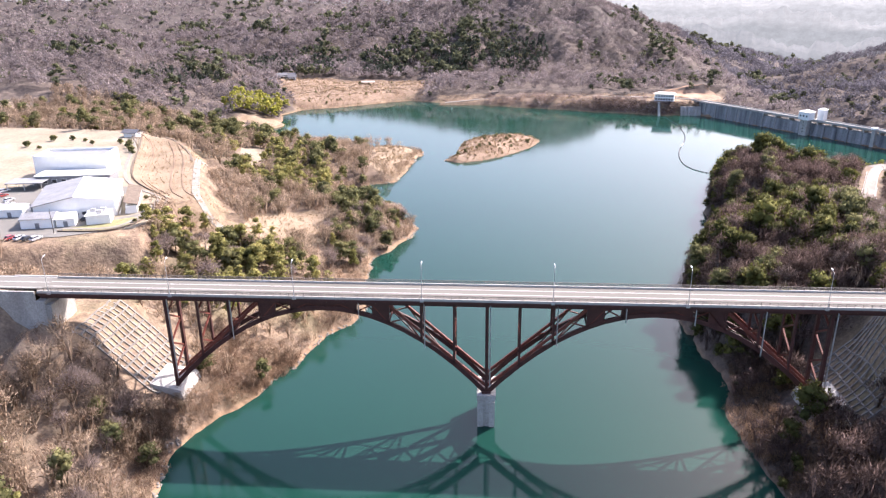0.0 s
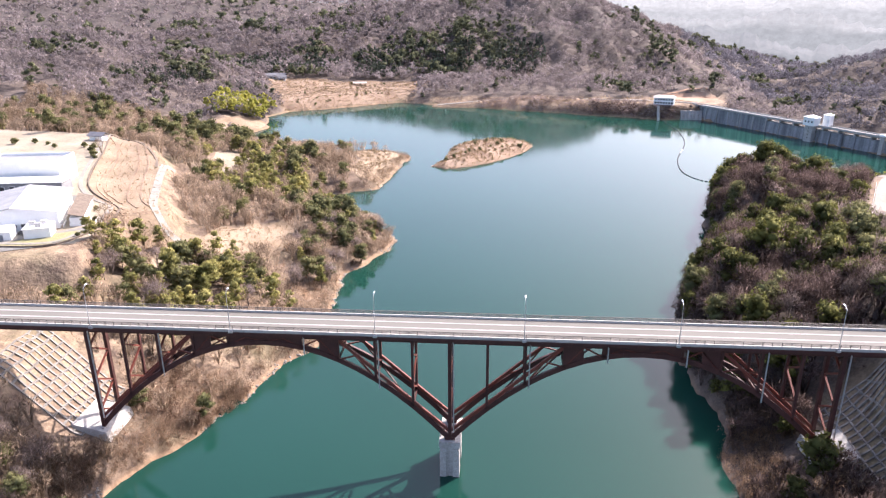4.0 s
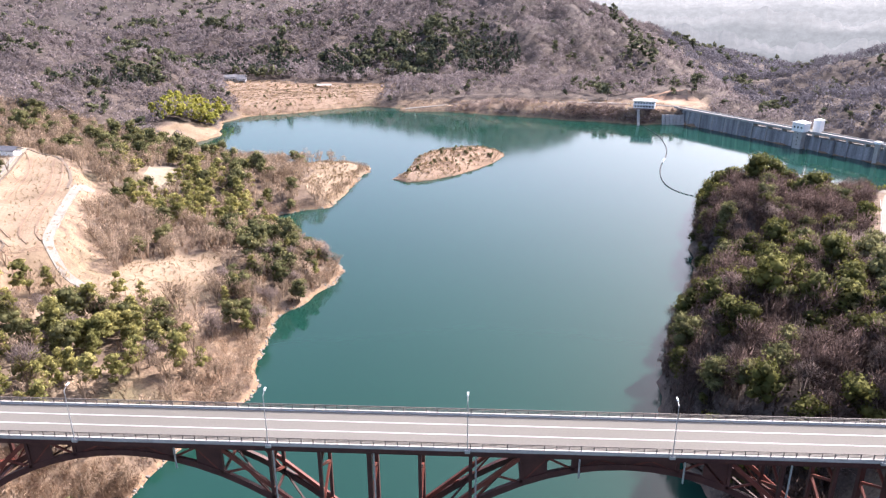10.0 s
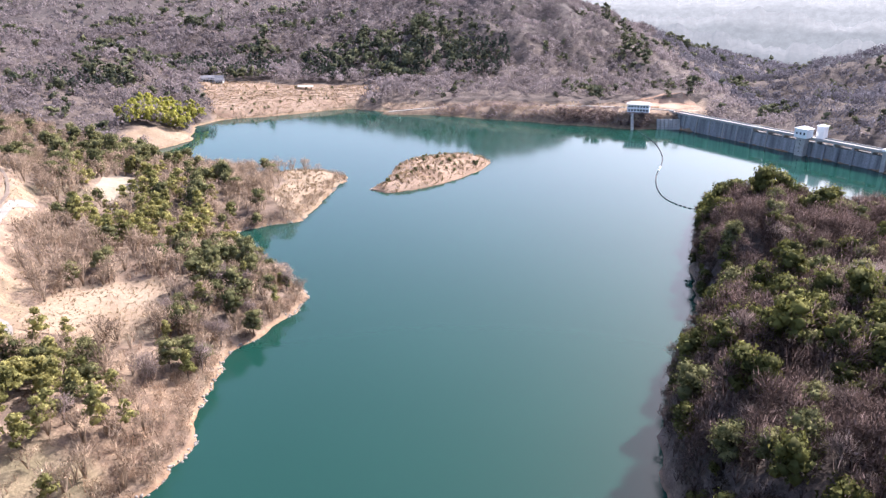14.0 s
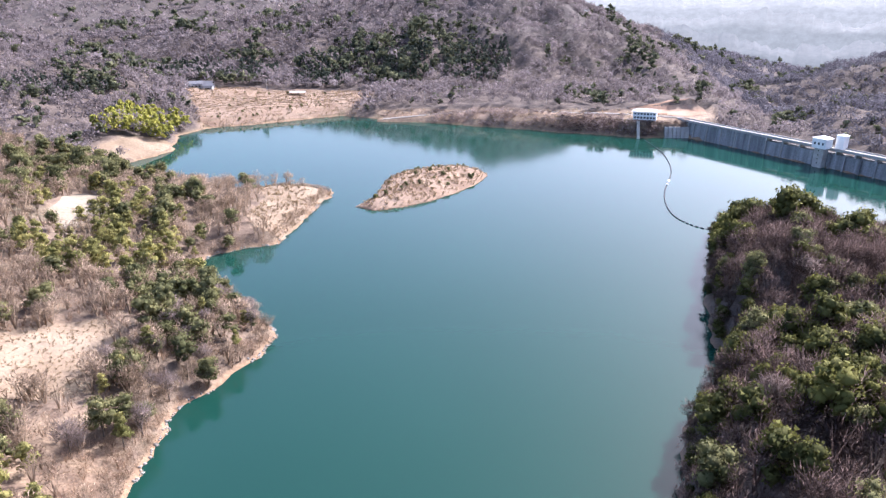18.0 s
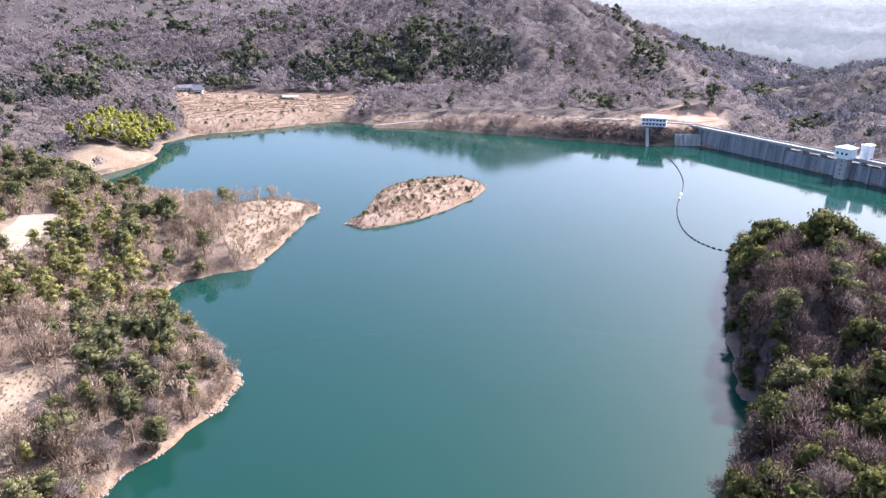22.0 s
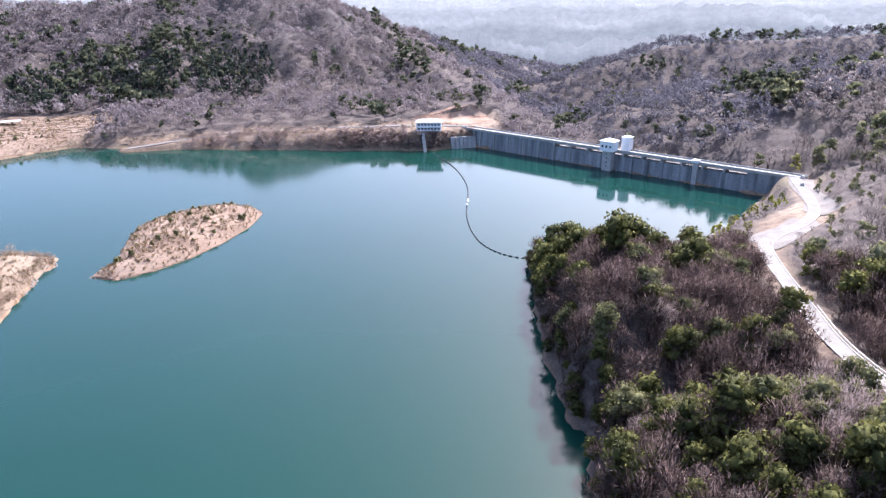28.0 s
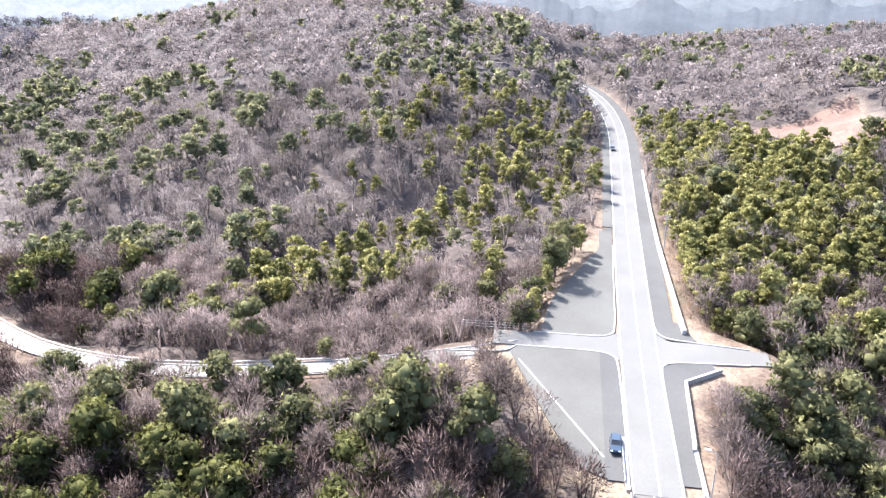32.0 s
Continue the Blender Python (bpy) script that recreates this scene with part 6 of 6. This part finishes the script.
    part("wall", box_local(0, 0, 0, 8, 7, 3.4), WHITE, ut)
    part("roof", box_local(0, 0, 3.4, 8.4, 7.4, 0.25), WHITE, ut)
    for x, y in ((-2, 1), (1.4, 1.5), (0.4, -1.6)):
        part("roof_unit", box_local(x, y, 3.65, 1.8, 1.5, 1.3), GALV, ut)
    h = thing("rest_house", "small rest house with a dark pitched roof", "building", (-206, 219, z), -12)
    part("wall", box_local(0, 0, 0, 8, 4.6, 2.6), WHITE, h)
    for r in gable(8, 4.6, 2.6, 1.6, 1.0, 0.25):
        part("roof_slope", r, TILE_ROOF, h)
    pole = thing("flag_pole", "tall thin dark pole by the yard", "pole", (-150, 52, z))
    part("shaft", MB().cyl((0, 0, 0), (0, 0, 9), 0.16, 0.1, 6), RAIL, pole)
    part("base", box_local(0, 0, 0, 0.7, 0.7, 0.3), CONCRETE, pole)
    # planting beds and stones on the lawn
    rng = np.random.RandomState(9)
    bush = soup_mesh("crown", leaf_crown(160, 1.7, 1.2, rng, 0.26, 0.1, 6), LEAF)
    stem = mesh_of("stem", MB().cyl((0, 0, -0.1), (0, 0, 1.0), 0.08, 0.04, 5), BARK)
    first = None
    spots = [(-196, 196), (-193, 189), (-187, 180), (-184, 176), (-226, 205), (-235, 208), (-245, 206), (-218, 198), (-212, 178), (-203, 200), (-240, 185), (-250, 190), (-128, 66), (-131, 82), (-138, 95)]
    for x, y in spots:
        s = rng.uniform(0.8, 1.9)
        m = pose(x, y, ground_at(x, y), 0, 0, rng.uniform(0, 360)) @ Matrix.Diagonal((s, s, s, 1))
        if first is None:
            first = thing("clipped_bush", "rounded dark green bush on the dry lawn", "bush", group="lawn bushes")
            part("crown", bush, None, first)
            part("stem", stem, None, first)
            first.matrix_basis = m
        else:
            copy_thing(first, Matrix()).matrix_basis = m


campus()


def paint(name, c, rough=0.3):
    m = Mat(name, rough)
    m.b.inputs["Specular IOR Level"].default_value = 0.5
    m.b.inputs["Coat Weight"].default_value = 0.4
    m.color(m.ramp(m.noise(2.0, 3), [(0.3, tuple(v * 0.93 for v in c)), (0.7, c)]))
    return m.m


RUBBER = simple("tyre_rubber", (0.02, 0.02, 0.02), (0.035, 0.035, 0.035), 3, 0.85, bump=0)


def car(x, y, z, rz, c, label, name="car"):
    ob = thing(name, label, "car", (x, y, z), rz, "parked cars")
    body = MB()
    ring = [(-2.1, 0.35), (-2.15, 0.75), (-1.95, 0.95), (-0.2 - 1.0, 1.0), (1.0, 0.98), (2.0, 0.8), (2.15, 0.55), (2.1, 0.35)]
    low = [(px, -0.84, pz) for px, pz in ring]
    body.hexa(low, [(px, 0.84, pz) for px, pz in ring])
    pt = paint("car_paint", c)
    part("body", body, pt, ob)
    part("cabin", MB().hexa([(-1.9, -0.76, 0.95), (1.0, -0.76, 0.95), (1.0, 0.76, 0.95), (-1.9, 0.76, 0.95)], [(-1.45, -0.6, 1.42), (0.3, -0.6, 1.42), (0.3, 0.6, 1.42), (-1.45, 0.6, 1.42)]), GLASS, ob, "dark glass windows")
    part("roof", MB().box(-0.58, 0, 1.42, 1.75, 1.2, 0.06), pt, ob)
    for wx in (-1.3, 1.3):
        for wy in (-0.8, 0.8):
            w = part("wheel", MB().cyl((wx, wy - 0.1, 0.31), (wx, wy + 0.1, 0.31), 0.31, n=12), RUBBER, ob)
            part("rim", MB().cyl((wx, wy - 0.12, 0.31), (wx, wy + 0.12, 0.31), 0.18, n=10), GALV, w)
    for hy in (-0.6, 0.6):
        part("headlight", MB().box(2.1, hy, 0.6, 0.12, 0.35, 0.16), WHITE, ob, "clear headlight")
    return ob


for cx, cy, cz, crz, tone, lab in (
        (127.6, 7.0, 37.05, 178, (0.03, 0.055, 0.085), "dark blue-grey car parked in the empty car park"), (318, 0.2, ground_at(318, 0) + 0.3, 182, (0.04, 0.045, 0.05), "dark car on the main road"),
        (-161.5, 46, 33.2, 70, (0.32, 0.04, 0.05), "red car parked at the edge of the yard"), (-158.3, 46, 33.2, 72, (0.6, 0.6, 0.6), "white car parked at the edge of the yard"),
        (-155.4, 45.6, 33.2, 70, (0.03, 0.03, 0.035), "black car parked at the edge of the yard"), (-152.4, 45.6, 33.2, 72, (0.5, 0.5, 0.52), "silver car parked at the edge of the yard"),
        (-148.5, 74, 33.2, 20, (0.35, 0.05, 0.09), "dark red car beside the hall"), (-146.5, 66.5, 33.2, 20, (0.05, 0.05, 0.06), "dark car beside the plant room"), (-203, 103, 33.2, 60, (0.6, 0.6, 0.6), "white car under the carport edge"),
        (-199, 96, 33.2, 60, (0.35, 0.06, 0.05), "red car in the yard"), (-192, 90, 33.2, 60, (0.55, 0.55, 0.56), "silver car in the yard"), (-188, 84, 33.2, 60, (0.6, 0.6, 0.6), "white van-like car in the yard"),
        (-168, 116.5 - 6, 33.2, 8, (0.3, 0.05, 0.08), "dark red car by the annex"), (288, 296, ground_at(288, 296) + 0.28, 50, (0.62, 0.62, 0.62), "white car at the end of the dam"), (300, 309, ground_at(300, 309) + 0.28, 30, (0.6, 0.6, 0.6), "white car near the dam crest")):
    car(cx, cy, cz, crz, tone, lab)


def lake_buildings():
    c = thing("control_building", "white two-storey dam control building with a pale roof", "building", (153, 500, 11.3), -17)
    part("wall", box_local(0, 0, 0, 17, 9, 6.0), WHITE, c)
    part("roof", MB().hexa([(-9.6, -5.6, 6.0), (9.6, -5.6, 6.0), (9.6, 5.6, 6.0), (-9.6, 5.6, 6.0)], [(-6, -0.4, 7.9), (6, -0.4, 7.9), (6, 0.4, 7.9), (-6, 0.4, 7.9)]), CONC_PALE, c)
    part("balcony", box_local(0, -5.0, 2.9, 17, 1.2, 0.25), WHITE, c)
    windows(c, 7, 16, -4.52, 3.7, 1.5, 1.3)
    windows(c, 7, 16, -4.52, 0.9, 1.5, 1.3)
    w = thing("retaining_wall", "grey panelled retaining wall beside the dam", "wall")
    n = 6
    for i in range(n):
        a, b = 165 + 18 * i / n, 165 + 18 * (i + 1) / n
        for k in range(3):
            part("wall_panel", MB().hexa([(a + 0.05, 484.2 + k * 0.9, k * 2.7 - 0.4), (b - 0.05, 484.8 + k * 0.9, k * 2.7 - 0.4), (b - 0.05, 487 + k * 0.9, k * 2.7 - 0.4), (a + 0.05, 487 + k * 0.9, k * 2.7 - 0.4)],
                                         [(a + 0.05, 485 + k * 0.9, k * 2.7 + 2.2), (b - 0.05, 485.6 + k * 0.9, k * 2.7 + 2.2), (b - 0.05, 487 + k * 0.9, k * 2.7 + 2.2), (a + 0.05, 487 + k * 0.9, k * 2.7 + 2.2)]), CONCRETE, w)
    st = thing("boat_slip", "pale concrete steps down to the water", "steps")
    for i in range(14):
        part("step", MB().box(146.5 - i * 0.1, 492 - i * 0.85, 10.4 - i * 0.8, 2.2, 1.0, 0.8), CONC_PALE, st)
    rng = np.random.RandomState(6)
    for x, y, sx, sy, rz in ((-258, 632, 13, 8, 10), (-247, 641, 15, 9, 25), (-236, 648, 10, 7, -5), (-232, 638, 8, 6, 15)):
        h = thing("farmhouse", "old farmhouse with white walls and dark tiled roof", "house", (x, y, ground_at(x, y)), rz, "farmhouses")
        part("wall", box_local(0, 0, -0.5, sx, sy, 4.2), WHITE, h)
        for r in gable(sx, sy, 3.7, 2.4, 0.9, 0.3):
            part("roof_slope", r, TILE_ROOF, h)
        part("porch_roof", MB().hexa([(-sx / 2, -sy / 2 - 2.2, 2.5), (sx / 2, -sy / 2 - 2.2, 2.5), (sx / 2, -sy / 2, 3.1), (-sx / 2, -sy / 2, 3.1)], [(-sx / 2, -sy / 2 - 2.2, 2.7), (sx / 2, -sy / 2 - 2.2, 2.7), (sx / 2, -sy / 2, 3.3), (-sx / 2, -sy / 2, 3.3)]), TILE_ROOF, h)
        windows(h, 4, sx - 2, -sy / 2 - 0.02, 0.8, 1.4, 1.3)
    s = thing("field_shed", "low open shed with a pale metal roof in the field", "shed", (-144, 632, ground_at(-144, 632)), 5)
    for x in (-6, 0, 6):
        for y in (-2.4, 2.4):
            part("post", box_local(x, y, -0.4, 0.2, 0.2, 2.9), BARK, s)
    for r in gable(14, 6, 2.5, 1.0, 0.5, 0.15):
        part("roof_slope", r, CONC_PALE, s)
    t = thing("siren_tower", "slim white siren tower above the far shore", "tower", (-49, 610, ground_at(-49, 610)))
    part("shaft", MB().box(0, 0, -0.5, 1.5, 1.5, 8.5), WHITE, t)
    part("cap", MB().box(0, 0, 8.0, 2.0, 2.0, 0.6), WHITE, t)


lake_buildings()


def buoys():
    line = [(149, 476), (152.5, 436), (148, 395), (141, 369), (130.5, 341), (124.5, 314), (123.5, 292), (130, 277), (138, 273)]
    ob = thing("buoy_line", "curved line of dark floats across the lake", "buoys")
    dark = simple("dark_float", (0.05, 0.05, 0.055), (0.09, 0.09, 0.095), 2, 0.6, bump=0)
    me = mesh_of("float", MB().cyl((-0.75, 0, 0.12), (0.75, 0, 0.12), 0.36, n=8), dark)
    mw = mesh_of("float", MB().cyl((-0.9, 0, 0.2), (0.9, 0, 0.2), 0.6, n=8), WHITE)
    pts = along([(x, y, 0) for x, y in line], 2.9)
    for i, p in enumerate(pts):
        d = pts[min(i + 1, len(pts) - 1)] - pts[max(i - 1, 0)]
        f = part("float", mw if i in (40, 41, 43) else me, None, ob, "white marker float" if i in (40, 41, 43) else "")
        f.location, f.rotation_euler = p, (0, 0, math.atan2(d.y, d.x))
    part("rope", strip([(x, y, 0) for x, y in line], 0, 0.12, 0.12, 0.08, 3.0), dark, ob)


buoys()


def island_and_grass():
    rng = np.random.RandomState(15)
    bush = [soup_mesh("crown", leaf_crown(220, 2.6, 1.5, rng, 0.3, 0.1, 6, 0.4), LEAF) for _ in range(2)]
    stem = mesh_of("stem", MB().cyl((0, 0, -0.2), (0, 0, 1.6), 0.1, 0.05, 5), BARK)
    protos = {}
    spots = []
    x, y = pick_land(130, (-36, 296, 35, 390), 400)
    ok = inside(x, y, ISLAND) & (land_distance(x, y) > 3)
    spots += list(zip(x[ok], y[ok], [0] * ok.sum()))[:34]
    x, y = pick_land(60, (-196, 520, -80, 640), 401)
    spots += [(a, b, 1) for a, b in zip(x, y) if ground_at(a, b) > 1.5][:30]
    for a, b, w in spots:
        k = rng.randint(2)
        s = rng.uniform(0.5, 1.15)
        m = pose(a, b, ground_at(a, b), 0, 0, rng.uniform(0, 360)) @ Matrix.Diagonal((s, s, s, 1))
        if (w, k) not in protos:
            ob = thing("evergreen_shrub", "small dark evergreen shrub in dry grass on the island" if w == 0 else "small dark evergreen shrub in the rough field", "shrub", group="island shrubs" if w == 0 else "field shrubs")
            part("crown", bush[k], None, ob)
            part("stem", stem, None, ob)
            ob.matrix_basis = m
            protos[w, k] = ob
        else:
            copy_thing(protos[w, k], Matrix()).matrix_basis = m
    tuft = [bare_crown(26, 1.1, 0.9, rng, 0.07) for _ in range(4)]
    for ring, n, box, seed, lab in ((ISLAND, 1200, (-36, 296, 35, 390), 410, "tufts of dry reddish grass on the island"), (OPEN_FIELDS[9], 900, (-98, 248, -38, 342), 412, "tufts of dry reed on the spit"), (OPEN_FIELDS[4], 3200, (-262, 500, -70, 656), 414, "tufts of dry grass in rows on the far field"), (OPEN_FIELDS[1], 1500, (-208, 84, -98, 240), 418, "tufts of dry grass on the terraced slope"), (OPEN_FIELDS[2], 700, (-106, 94, -72, 148), 420, "tufts of dry grass in the open field"), (OPEN_FIELDS[6], 900, (-60, 470, 182, 575), 416, "tufts of dry grass on the far bank")):
        x, y = pick_land(n * 2, box, seed)
        ok = inside(x, y, ring) & (land_distance(x, y) > 0.6)
        x, y = x[ok][:n], y[ok][:n]
        scatter("dry_grass", lab, (x, y, ground_z(x, y) + 0.1, np.random.RandomState(seed).uniform(0.5, 1.5, len(x)) * (0.5 if seed in (418, 420) else 1.0)), tuft, DRY, seed + 1, "grass")


island_and_grass()
